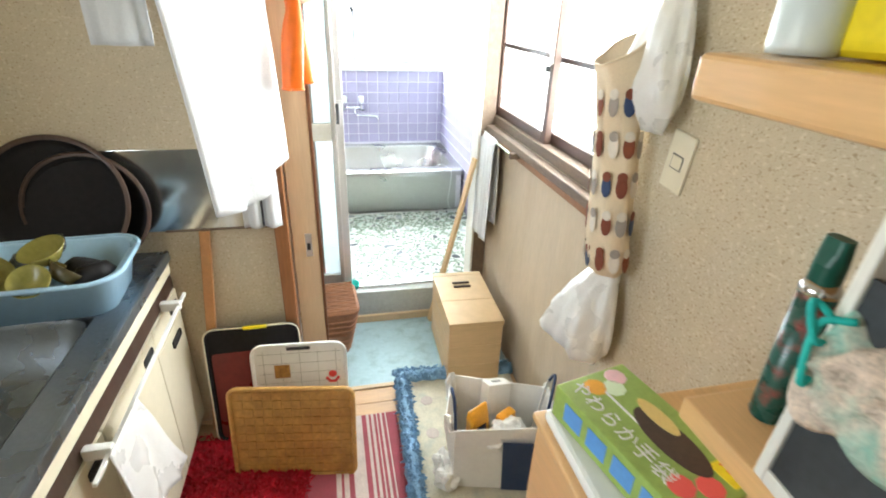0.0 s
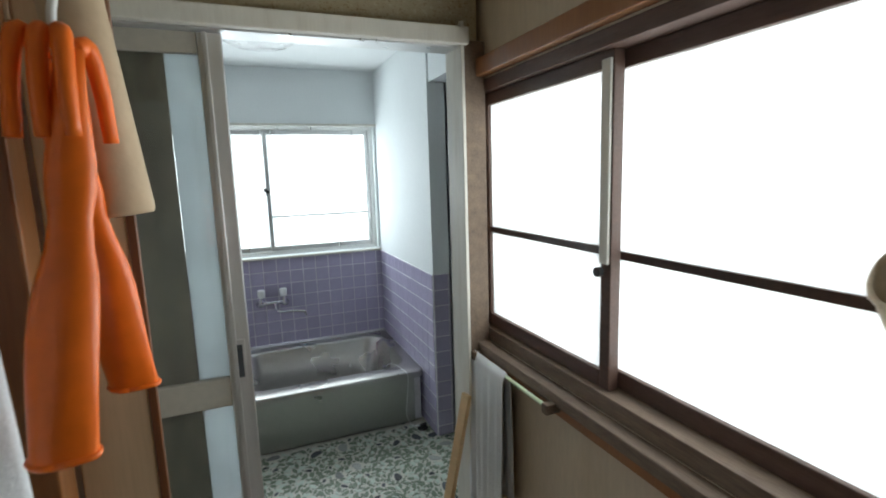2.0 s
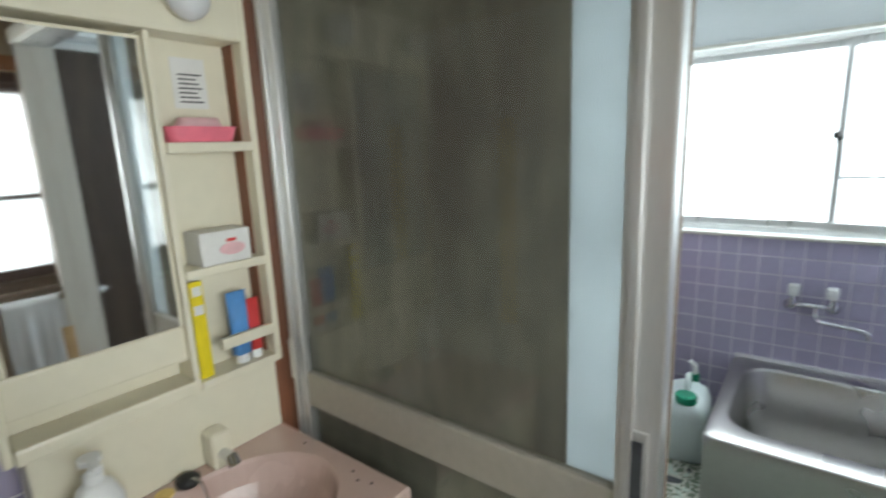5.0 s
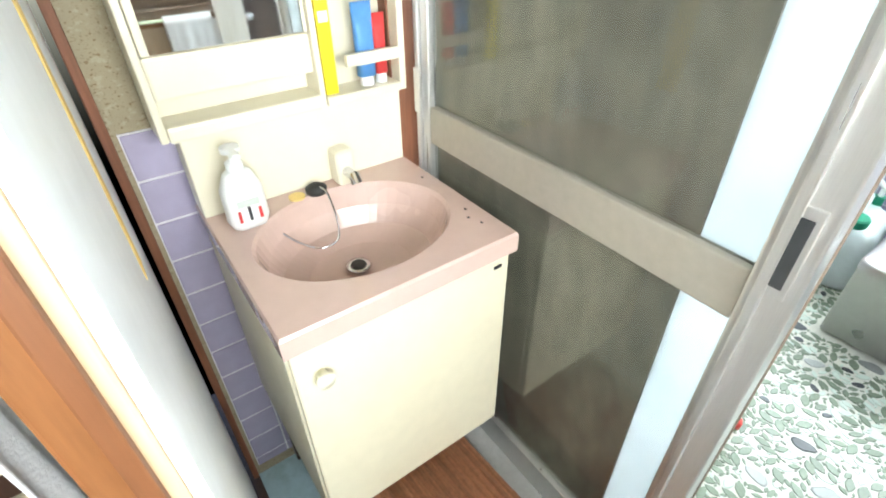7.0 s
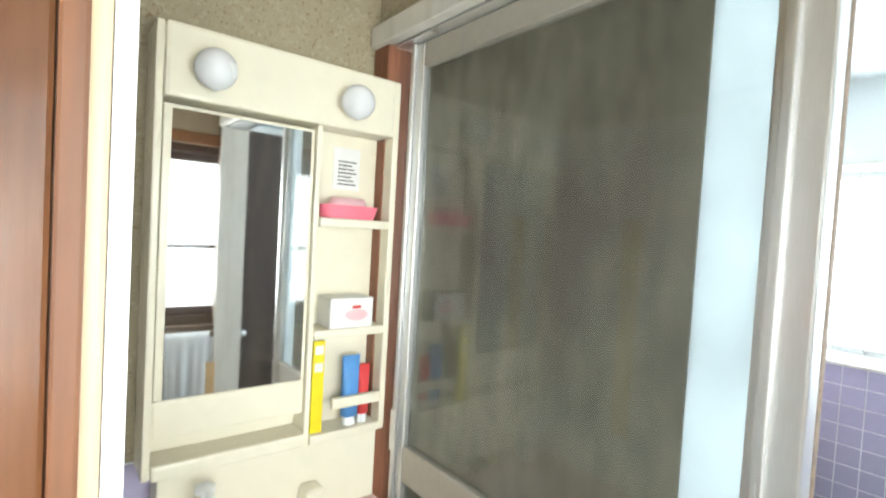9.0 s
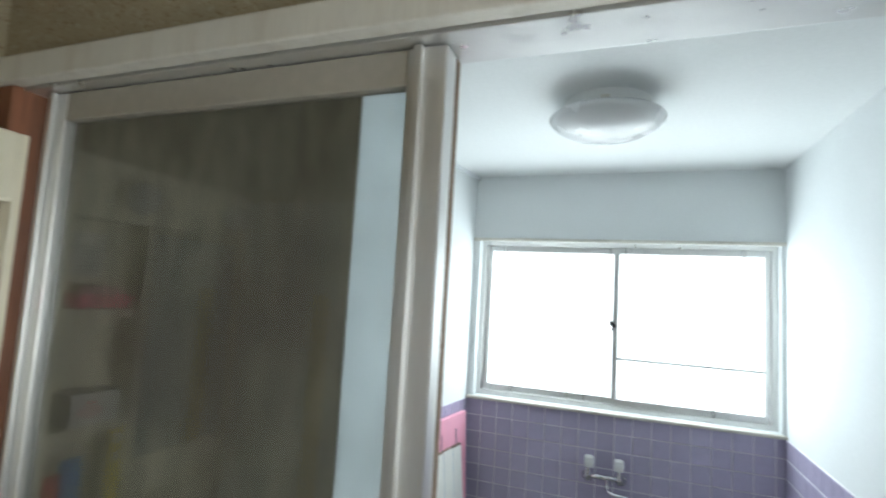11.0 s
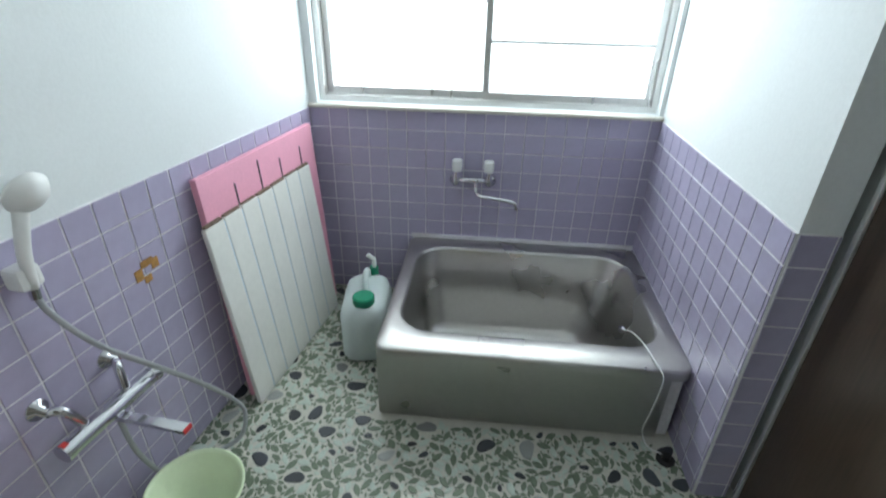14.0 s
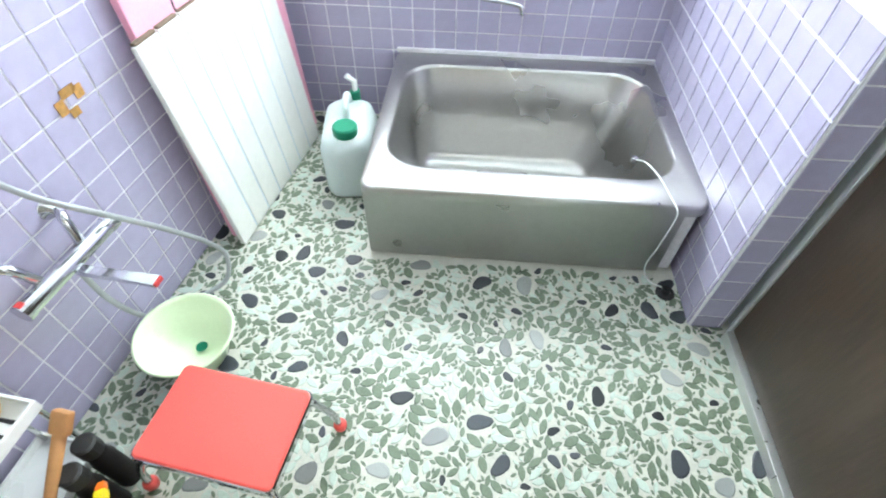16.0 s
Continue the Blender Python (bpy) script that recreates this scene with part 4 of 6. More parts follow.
def stool():
    s = thing("bath_stool", (0.309, -1.811, 0), "coral red topped stool with bent chrome legs", "stool", rz=-8)
    W, D, H = 0.392, 0.272, 0.24
    part("rim", loft([rr_ring(W, D, 0.02, H - 0.03), rr_ring(W, D, 0.02, H - 0.004), rr_ring(W - 0.006, D - 0.006, 0.018, H)]), "chrome", s, "chrome seat rim")
    part("seat", loft([rr_ring(W - 0.008, D - 0.008, 0.018, H), rr_ring(W - 0.01, D - 0.01, 0.018, H + 0.006), rr_ring(W - 0.02, D - 0.02, 0.014, H + 0.009)]), "coral", s, "coral red padded seat")
    for sx in (-1, 1):
        for sy in (-1, 1):
            l = part("leg", sweep([(sx * 0.15, sy * 0.11, H - 0.02), (sx * 0.185, sy * 0.125, H - 0.05), (sx * 0.225, sy * 0.135, 0.1), (sx * 0.235, sy * 0.14, 0.02)], 0.011, 12, smooth_n=4), "chrome", s, smooth=True)
            part("rubber_foot", lathe([(0, 0), (0.019, 0), (0.021, 0.02), (0.016, 0.035), (0, 0.036)], 16, pose(sx * 0.235, sy * 0.14, 0)), "coral", l, "coral rubber foot", smooth=True)


def bottle(name, loc, label, body, cap, r=0.03, h=0.17, caph=0.04, tilt=0, rz=0, capr=0.02):
    b = thing(name, loc, label, "bottle")
    b.matrix_basis = pose(*loc, tilt, 0, rz)
    part("body", lathe([(0, 0), (r * 0.9, 0), (r, 0.008), (r, h * 0.75), (r * 0.8, h * 0.9), (capr * 0.8, h), (0, h)], 22), body, b, smooth=True)
    part("cap", lathe([(0, h), (capr, h), (capr, h + caph * 0.9), (capr * 0.8, h + caph), (0, h + caph)], 18), cap, b)
    return b


def rack():
    r = thing("bottle_rack", (-0.045, -2.045, 0), "low white plastic rack with a soap shelf", "rack", rz=-6)
    for z in (0.12, 0.4):
        b = box(-0.21, -0.03, -0.16, 0.18, z, z + 0.008, 0.002)
        part("tray", b, "white", r)
        for a in ((-0.21, -0.202, -0.16, 0.18), (-0.038, -0.03, -0.16, 0.18), (-0.202, -0.038, -0.16, -0.152), (-0.202, -0.038, 0.172, 0.18)):
            part("rim", box(*a, z + 0.008, z + 0.035, 0.002), "white", r)
    for x, y in ((-0.2, -0.15), (-0.04, -0.15), (-0.2, 0.17), (-0.04, 0.17)):
        part("post", sweep([(x, y, 0), (x, y, 0.4)], 0.007, 10), "chrome", r)
    for i in range(4):
        part("slot", box(-0.1, -0.06, 0.02 + i * 0.035, 0.03 + i * 0.035, 0.4082, 0.4095), "ink", r)
    so = thing("soap", (-0.135, -1.985, 0.412), "cream bar of soap on the rack", "soap", rz=20)
    part("bar", loft([rr_ring(0.06, 0.08, 0.015, 0), rr_ring(0.07, 0.09, 0.02, 0.012), rr_ring(0.06, 0.08, 0.015, 0.025)]), "cream", so, smooth=True)
    sp = thing("sponge", (-0.17, -1.91, 0.41), "yellow bath sponge on the rack", "sponge")
    part("body", lathe([(0, 0), (0.04, 0.002), (0.05, 0.02), (0.04, 0.038), (0, 0.042)], 22), "sponge", sp, smooth=True)
    br = thing("back_brush", (0.06, -2.08, 0.16), "wooden bath brush leaning at the rack", "brush")
    br.matrix_basis = pose(-0.05, -2.13, 0.15, -48, 0, -8)
    part("handle", sweep([(0, 0, 0), (0, 0, 0.3)], 0.012, 10, r_end=0.016), "wood2", br, smooth=True)
    part("head", box(-0.025, 0.025, -0.012, 0.012, 0.3, 0.36, 0.008), "wood2", br)
    for i, (x, y) in enumerate(((-0.075, -1.9), (-0.07, -1.972))):
        bottle("shampoo_bottle", (x + 0.06, y, 0), "dark shampoo bottle with a black and white cap", "black", "rubber", 0.032, 0.22, 0.05, capr=0.03)
    bottle("detergent_bottle", (0.0, -2.06, 0), "dark olive detergent bottle", "olivebottle", "rubber", 0.035, 0.2, 0.03)
    bottle("magenta_bottle", (0.16, -2.045, 0), "magenta cleaner bottle under the stool", "purple", "purple", 0.042, 0.14, 0.04)
    t = thing("spray_bottle", (0.075, -2.06, 0), "yellow trigger spray bottle with an orange nozzle", "bottle", rz=30)
    part("body", loft([rr_ring(0.06, 0.045, 0.015, 0), rr_ring(0.065, 0.05, 0.018, 0.12), rr_ring(0.03, 0.03, 0.012, 0.16)]), "olive", t, smooth=True)
    part("trigger", box(-0.015, 0.015, -0.02, 0.09, 0.16, 0.19, 0.008), "yellow", t)
    part("nozzle", box(-0.012, 0.012, 0.09, 0.11, 0.164, 0.186, 0.004), "orange", t)


def ceiling_lamp():
    l = thing("ceiling_lamp", (0.85, -1.12, BCEIL - 0.022), "round flush ceiling lamp with a milky shade, switched off", "ceiling lamp")
    part("base", lathe([(0, 0.022), (0.165, 0.022), (0.165, -0.035), (0.16, -0.04), (0, -0.04)], 40), "white", l)
    part("shade", lathe([(0.165, -0.03), (0.21, -0.035), (0.222, -0.045), (0.208, -0.065), (0.16, -0.095), (0.08, -0.112), (0, -0.116)], 48), "lamp", l, smooth=True)
    part("clip", box(-0.015, 0.015, -0.18, -0.165, -0.03, -0.01, 0.002), "whitewood", l)


def tape_mark():
    t = thing("tape_mark", (0, 0, 0), "torn brown tape residue stuck on the tiles", "tape")
    t.matrix_basis = SKEW @ pose(0.0085, -1.2, 0.785)
    b = bmesh.new()
    for y0, y1, z0, z1 in ((-0.05, -0.02, -0.02, 0.02), (-0.02, 0.03, 0.015, 0.04), (-0.02, 0.01, -0.04, -0.015), (0.02, 0.05, -0.005, 0.03)):
        box(0, 0.0015, y0, y1, z0, z1, bm=b)
    part("scrap", b, "tape", t)


bathtub()
drain_hose()
floor_drain()
bath_tap()
bath_lid()
jerrycan()
shower_mixer()
shower()
wash_basin()
stool()
rack()
ceiling_lamp()
tape_mark()
soapdish = thing("sponge_cup", (0.69, -2.5, 0.162), "small turquoise plastic scrubber on the threshold", "scrubber")
part("cup", lathe([(0, 0), (0.03, 0), (0.038, 0.03), (0.035, 0.032), (0.026, 0.006), (0, 0.006)], 20), "teal", soapdish, smooth=True)

# ---- washroom things ----


def vanity():
    v = thing("vanity", (LX, -3.005, FL), "cream vanity unit with a dusty pink washbasin", "washbasin")
    W, D, T = 0.49, 0.503, 1.012           # along y, out from the wall, top of the basin
    part("drain_pipe", sweep([(0.12, W / 2, 0), (0.12, W / 2, 0.4)], 0.02, 12), "white", v, "waste pipe under the basin")
    part("wall_bracket", box(0.0, 0.03, 0.03, W - 0.03, 0, 0.4), "brown", v)
    part("body", box(0.0, D - 0.03, 0.006, W - 0.006, 0.4, T - 0.135, 0.003), "cream", v)
    for a in ((0.0, D - 0.03, 0.006, 0.02), (0.0, D - 0.03, W - 0.02, W - 0.006)):
        part("side_panel", box(*a, T - 0.135, T - 0.045), "cream", v)
    part("door", box(D - 0.03, D - 0.012, 0.01, W - 0.01, 0.405, T - 0.055, 0.004), "cream", v, "plain cream door")
    part("knob", lathe([(0, 0), (0.009, 0), (0.01, 0.012), (0.017, 0.018), (0.016, 0.026), (0, 0.028)], 18, pose(D - 0.012, 0.055, T - 0.12, 0, 90)), "vcream", v, smooth=True)
    part("badge", box(D - 0.012, D - 0.0105, W - 0.05, W - 0.03, T - 0.08, T - 0.072), "ink", v, "tiny dark badge")
    # basin slab with an oval bowl
    n = 48
    out, rim, l1, l2, l3, l4 = [], [], [], [], [], []
    cx, cy = 0.285, W / 2
    for i in range(n):
        a = 2 * math.pi * i / n
        c, s = math.cos(a), math.sin(a)
        k = 1 / max(abs(c), abs(s))
        out.append((D / 2 + c * k * D / 2, W / 2 + s * k * W / 2))
        rim.append((cx + 0.165 * c, cy + 0.205 * s))
    rings = [[(x, y, T - 0.045) for x, y in out], [(x, y, T - 0.006) for x, y in out],
             [(D / 2 + (x - D / 2) * 0.985, W / 2 + (y - W / 2) * 0.985, T) for x, y in out],
             [(x, y, T) for x, y in rim]]
    for k, z in ((0.97, -0.008), (0.9, -0.05), (0.78, -0.09), (0.55, -0.115), (0.2, -0.125), (0.1, -0.127)):
        rings.append([(cx + (x - cx) * k, cy + (y - cy) * k, T + z) for x, y in rim])
    b = part("basin", loft(rings, cap0=False), "pinkbasin", v, "dusty pink enamel basin", smooth=False)
    part("drain", lathe([(0, 0), (0.013, 0), (0.015, 0.004), (0.026, 0.005), (0.028, 0.001), (0.0, -0.002)], 24, pose(cx - 0.015, cy, T - 0.119)), "chrome", b, smooth=True)
    part("drain_hole", lathe([(0, 0), (0.016, 0), (0.016, 0.0015), (0, 0.0015)], 20, pose(cx - 0.015, cy, T - 0.1135)), "rubber", b)
    part("overflow", box(0.14, 0.146, 0.1, 0.125, T - 0.04, T - 0.03, 0.002), "rubber", b, "dark overflow slot")
    for i, (x, y) in enumerate(((0.4, 0.44), (0.37, 0.455), (0.43, 0.45), (0.2, 0.46))):
        part("chip", box(x, x + 0.006, y, y + 0.004, T + 0.0002, T + 0.0012), "ink", b, "small dark chip in the enamel")
    part("splashback", box(0.005, 0.085, 0.004, W - 0.006, T, T + 0.19, 0.004), "vcream", v, "cream splashback")
    t = part("tap_body", box(0.085, 0.135, 0.285, 0.33, T, T + 0.085, 0.014, seg=3), "vcream", v, "cream single tap")
    part("spout", sweep([(0.12, 0.307, T + 0.035), (0.17, 0.307, T + 0.04), (0.18, 0.307, T + 0.025)], 0.012, 12), "chrome", t, "chrome spout")
    p = part("plug", lathe([(0, 0), (0.022, 0), (0.024, 0.012), (0.012, 0.02), (0, 0.022)], 18, pose(0.118, 0.235, T)), "rubber", v, "black rubber plug", smooth=True)
    part("chain", sweep([(0.118, 0.235, T + 0.018), (0.16, 0.245, T + 0.008), (0.21, 0.235, T - 0.065), (0.22, 0.19, T - 0.075), (0.19, 0.15, T - 0.06), (0.145, 0.115, T - 0.03)], 0.0022, 6, smooth_n=6), "chrome", p)
    part("lid", lathe([(0, 0), (0.018, 0), (0.018, 0.004), (0, 0.005)], 18, pose(0.115, 0.19, T)), "sponge", v, "yellowed blind cover")


def mirror_cabinet():
    c = thing("mirror_cabinet", (LX, -3.03, FL + 1.19), "cream bathroom cabinet with mirror, shelves and two globe lamps", "mirror cabinet")
    W, H, X = 0.515, 0.845, 0.105
    part("back", box(0, 0.04, 0.0, W, 0, H), "vcream", c)
    part("side", box(0.04, X, 0.0, 0.014, 0, H, 0.004), "vcream", c)
    part("side", box(0.04, X + 0.005, W - 0.016, W, 0, H, 0.004), "vcream", c)
    part("head", box(0.04, X + 0.01, 0.014, W - 0.016, 0.71, H, 0.008), "vcream", c)
    part("divider", box(0.04, X, 0.31, 0.322, 0, 0.71, 0.003), "vcream", c)
    part("lower_panel", box(0.04, X - 0.012, 0.014, 0.31, 0.07, 0.145, 0.006), "vcream", c)
    part("ledge", box(0.04, X + 0.01, 0.014, 0.31, 0.0, 0.03, 0.006), "vcream", c)
    m = part("mirror_frame", box(0.04, X - 0.008, 0.016, 0.308, 0.147, 0.7, 0.003), "vcream", c)
    part("mirror", box(X - 0.008, X - 0.003, 0.03, 0.298, 0.15, 0.692), "mirror", m, "mirror glass")
    for z in (0.0, 0.238, 0.49):
        part("shelf", box(0.04, X + 0.008, 0.322, W - 0.016, z, z + 0.02, 0.004), "vcream", c)
    part("rail", box(X - 0.008, X + 0.006, 0.375, W - 0.016, 0.07, 0.095, 0.003), "vcream", c)
    part("notice", box(0.0402, 0.0415, 0.38, 0.45, 0.58, 0.68), "paperwhite", c, "small printed notice")
    for i in range(7):
        part("print_line", box(0.0417, 0.0422, 0.392, 0.44 - 0.006 * (i % 3), 0.592 + i * 0.009, 0.595 + i * 0.009), "ink", c)
    for y in (0.09, 0.38):
        g = part("globe", lathe([(0.0, -0.04)] + [(0.037 * math.sin(a * math.pi / 12), -0.037 * math.cos(a * math.pi / 12)) for a in range(1, 12)] + [(0, 0.037)], 28, pose(X + 0.045, y, 0.765)), "lamp", c, "unlit white globe lamp", smooth=True)
        part("socket", lathe([(0, 0), (0.025, 0), (0.022, 0.02), (0, 0.02)], 18, pose(X + 0.01, y, 0.765, 0, 90)), "vcream", g)


def small_washroom_things():
    s = thing("soap_dish", (LX + 0.075, -2.625, FL + 1.19 + 0.511), "pink plastic soap dish with pale soap", "soap dish")
    part("dish", loft([rr_ring(0.05, 0.13, 0.02, 0, n=5), rr_ring(0.062, 0.15, 0.025, 0.03, n=5), rr_ring(0.056, 0.144, 0.022, 0.03, n=5), rr_ring(0.044, 0.12, 0.018, 0.006, n=5)]), "pinkpl", s)
    part("soap", loft([rr_ring(0.035, 0.085, 0.015, 0.01), rr_ring(0.045, 0.095, 0.02, 0.03), rr_ring(0.03, 0.08, 0.014, 0.048)]), "palepink", s, "pale pink soap", smooth=True)
    b = thing("tissue_packet", (LX + 0.08, -2.62, FL + 1.19 + 0.259), "small white carton with a pink print", "carton")
    part("carton", box(-0.035, 0.035, -0.055, 0.055, 0, 0.07, 0.003), "paperwhite", b)
    part("print", lathe([(0, 0), (0.022, 0), (0.022, 0.001), (0, 0.001)], 18, pose(0.0352, 0.012, 0.03, 0, 90) @ Matrix.Diagonal((0.6, 1.3, 1, 1))), "palepink", b, "pink flower print")
    part("print", box(0.0352, 0.0362, 0.0, 0.022, 0.045, 0.052), "redprint", b)
    t = thing("toothpaste", (LX + 0.085, -2.6, FL + 1.19 + 0.021), "blue and white toothpaste tube standing on its cap", "toothpaste")
    part("tube", loft([rr_ring(0.03, 0.04, 0.012, 0.02), rr_ring(0.026, 0.042, 0.012, 0.1), rr_ring(0.006, 0.046, 0.003, 0.165)]), "blueprint", t, smooth=True)
    part("cap", lathe([(0, 0), (0.016, 0), (0.014, 0.022), (0, 0.022)], 16), "white", t)
    q = thing("toothpaste", (LX + 0.085, -2.565, FL + 1.19 + 0.021), "red and white toothpaste tube", "toothpaste")
    part("tube", loft([rr_ring(0.024, 0.03, 0.01, 0.02), rr_ring(0.02, 0.03, 0.01, 0.09), rr_ring(0.005, 0.034, 0.002, 0.14)]), "redprint", q, smooth=True)
    part("cap", lathe([(0, 0), (0.013, 0), (0.012, 0.022), (0, 0.022)], 16), "white", q)
    y = thing("toothbrush_pack", (LX + 0.095, -2.69, FL + 1.19 + 0.021), "tall yellow toothbrush packet", "packet")
    part("card", box(-0.006, 0.006, -0.014, 0.014, 0, 0.21, 0.002), "yellow", y)
    for z in (0.14, 0.18):
        part("label", box(0.0062, 0.0072, -0.01, 0.01, z, z + 0.02), "paperwhite", y)
    p = thing("soap_pump", (LX + 0.15, -2.93, FL + 1.012), "white pump bottle of hand soap with printed flowers", "soap bottle")
    part("body", loft([rr_ring(0.05, 0.07, 0.022, 0), rr_ring(0.058, 0.082, 0.026, 0.015), rr_ring(0.056, 0.08, 0.026, 0.08), rr_ring(0.04, 0.055, 0.02, 0.112), rr_ring(0.026, 0.026, 0.012, 0.122)]), "white", p, smooth=True)
    h = part("pump", lathe([(0, 0.12), (0.016, 0.12), (0.016, 0.135), (0.006, 0.14), (0.006, 0.155), (0.018, 0.156), (0.018, 0.166), (0, 0.168)], 18), "white", p)
    part("nozzle", box(0.0, 0.045, -0.007, 0.007, 0.156, 0.166, 0.003), "white", h)
    for i, (dy, m) in enumerate(((-0.02, "redprint"), (0.0, "ink"), (0.02, "redprint"))):
        part("print", box(0.0285, 0.0295, dy - 0.003, dy + 0.003, 0.02, 0.045 + 0.006 * (i % 2)), m, p)
    part("print", box(0.0285, 0.0295, -0.02, 0.022, 0.052, 0.066), "leafpale", p)


def towel_rail():
    r = thing("towel_rail", (1.405, -2.975, 1.06), "pale green towel rail on wooden brackets", "towel rail")
    part("rail", sweep([(0, 0, 0), (0, 0.44, 0)], 0.006, 10), "mint", r)
    for y in (0.0, 0.435):
        part("bracket", box(-0.014, 0.035, y - 0.012, y + 0.012, -0.014, 0.014, 0.003), "grime", r)
    t = thing("hand_towel", (1.405, -2.635, 1.06), "thin white towel hanging folded over the rail", "towel")

    def drape(u, v):
        a = (v - 0.5) * 2
        z = 0.008 * math.cos(a * 1.5) - 0.55 * max(0, abs(a) - 0.02) * (1.0 if a < 0 else 0.82)
        x = -0.012 * (1 if a < 0 else -1) * min(1, abs(a) * 12) + (0.006 * math.sin(u * 17) + 0.004 * math.sin(u * 31 + 1)) * min(1, abs(a) * 2) - (0.012 if a < 0 else -0.01) * abs(a)
        return (x, -0.115 + u * 0.24 - 0.03 * abs(a) * (u - 0.3), z)
    part("cloth", sheet(drape, 36, 30, 0.003), "whitecloth", t, smooth=True)
    p = thing("leaning_batten", (0, 0, 0), "pale wooden batten leaning against the door post", "batten")
    p.matrix_basis = pose(0, 0, 0)
    a, b2 = Vector((1.125, -2.6, FL)), Vector((1.36, -2.553, 0.93))
    q = (b2 - a).to_track_quat("Z", "Y").to_matrix().to_4x4()
    part("stick", box(-0.02, 0.02, -0.008, 0.008, 0.005, (b2 - a).length, 0.002, m=Matrix.Translation(a) @ q), "boxwood", p)


def wooden_box():
    w = thing("wooden_box", (1.105, -3.165, FL), "pale pine storage box with a slotted lid", "wooden box", rz=-2)
    W, D, H = 0.262, 0.485, 0.365
    for a in ((0, W, 0, 0.012), (0, W, D - 0.012, D), (0, 0.012, 0.012, D - 0.012), (W - 0.012, W, 0.012, D - 0.012)):
        for k in range(3):
            part("board", box(*a, 0.1133 * k + 0.001, 0.1133 * (k + 1) - 0.001, 0.002), "boxwood", w)
    for y0, y1 in ((-0.004, 0.2), (0.203, 0.455), (0.457, D + 0.004)):
        part("lid_board", box(-0.004, W + 0.004, y0, y1, H - 0.024, H, 0.003), "boxwood", w)
    for y in (0.33, 0.37):
        part("slot", sweep([(W / 2 - 0.045, y, H + 0.0005), (W / 2 + 0.045, y, H + 0.0005)], 0.008, 8, bm=None), "brown", w, "dark hand slot")


def wicker_basket():
    b = thing("wicker_basket", (0.378, -2.72, FL), "brown wicker basket with a woven lid", "basket", rz=3)
    W, D, H = 0.64, 0.3, 0.28
    part("body", loft([rr_ring(W * 0.82, D * 0.82, 0.04, 0), rr_ring(W * 0.98, D * 0.98, 0.05, H - 0.03)]), "wicker", b)
    part("lid", loft([rr_ring(W, D, 0.05, H - 0.03), rr_ring(W + 0.01, D + 0.01, 0.055, H - 0.01), rr_ring(W, D, 0.05, H), rr_ring(W - 0.03, D - 0.03, 0.04, H + 0.004)]), "wicker", b)
    n = 16
    for i in range(n):
        y = -D / 2 + D * (i + 0.5) / n
        pts = [(-W / 2 + 0.012 + (W - 0.024) * k / 12, y, H + 0.004 + 0.003 * (1 if (k + i) % 2 else -1)) for k in range(13)]
        part("strand", sweep(pts, 0.0075, 5), "wicker", b)
    for j in range(7):
        z = 0.02 + j * 0.033
        k = 0.82 + 0.16 * z / (H - 0.03)
        ring = [(x * 1.008, y * 1.008, z) for x, y in outline(W * k, D * k, 0.045, 4)]
        part("band", sweep(ring + [ring[0]], 0.006, 5), "wicker", b)


vanity()
mirror_cabinet()
small_washroom_things()
towel_rail()
wooden_box()
wicker_basket()

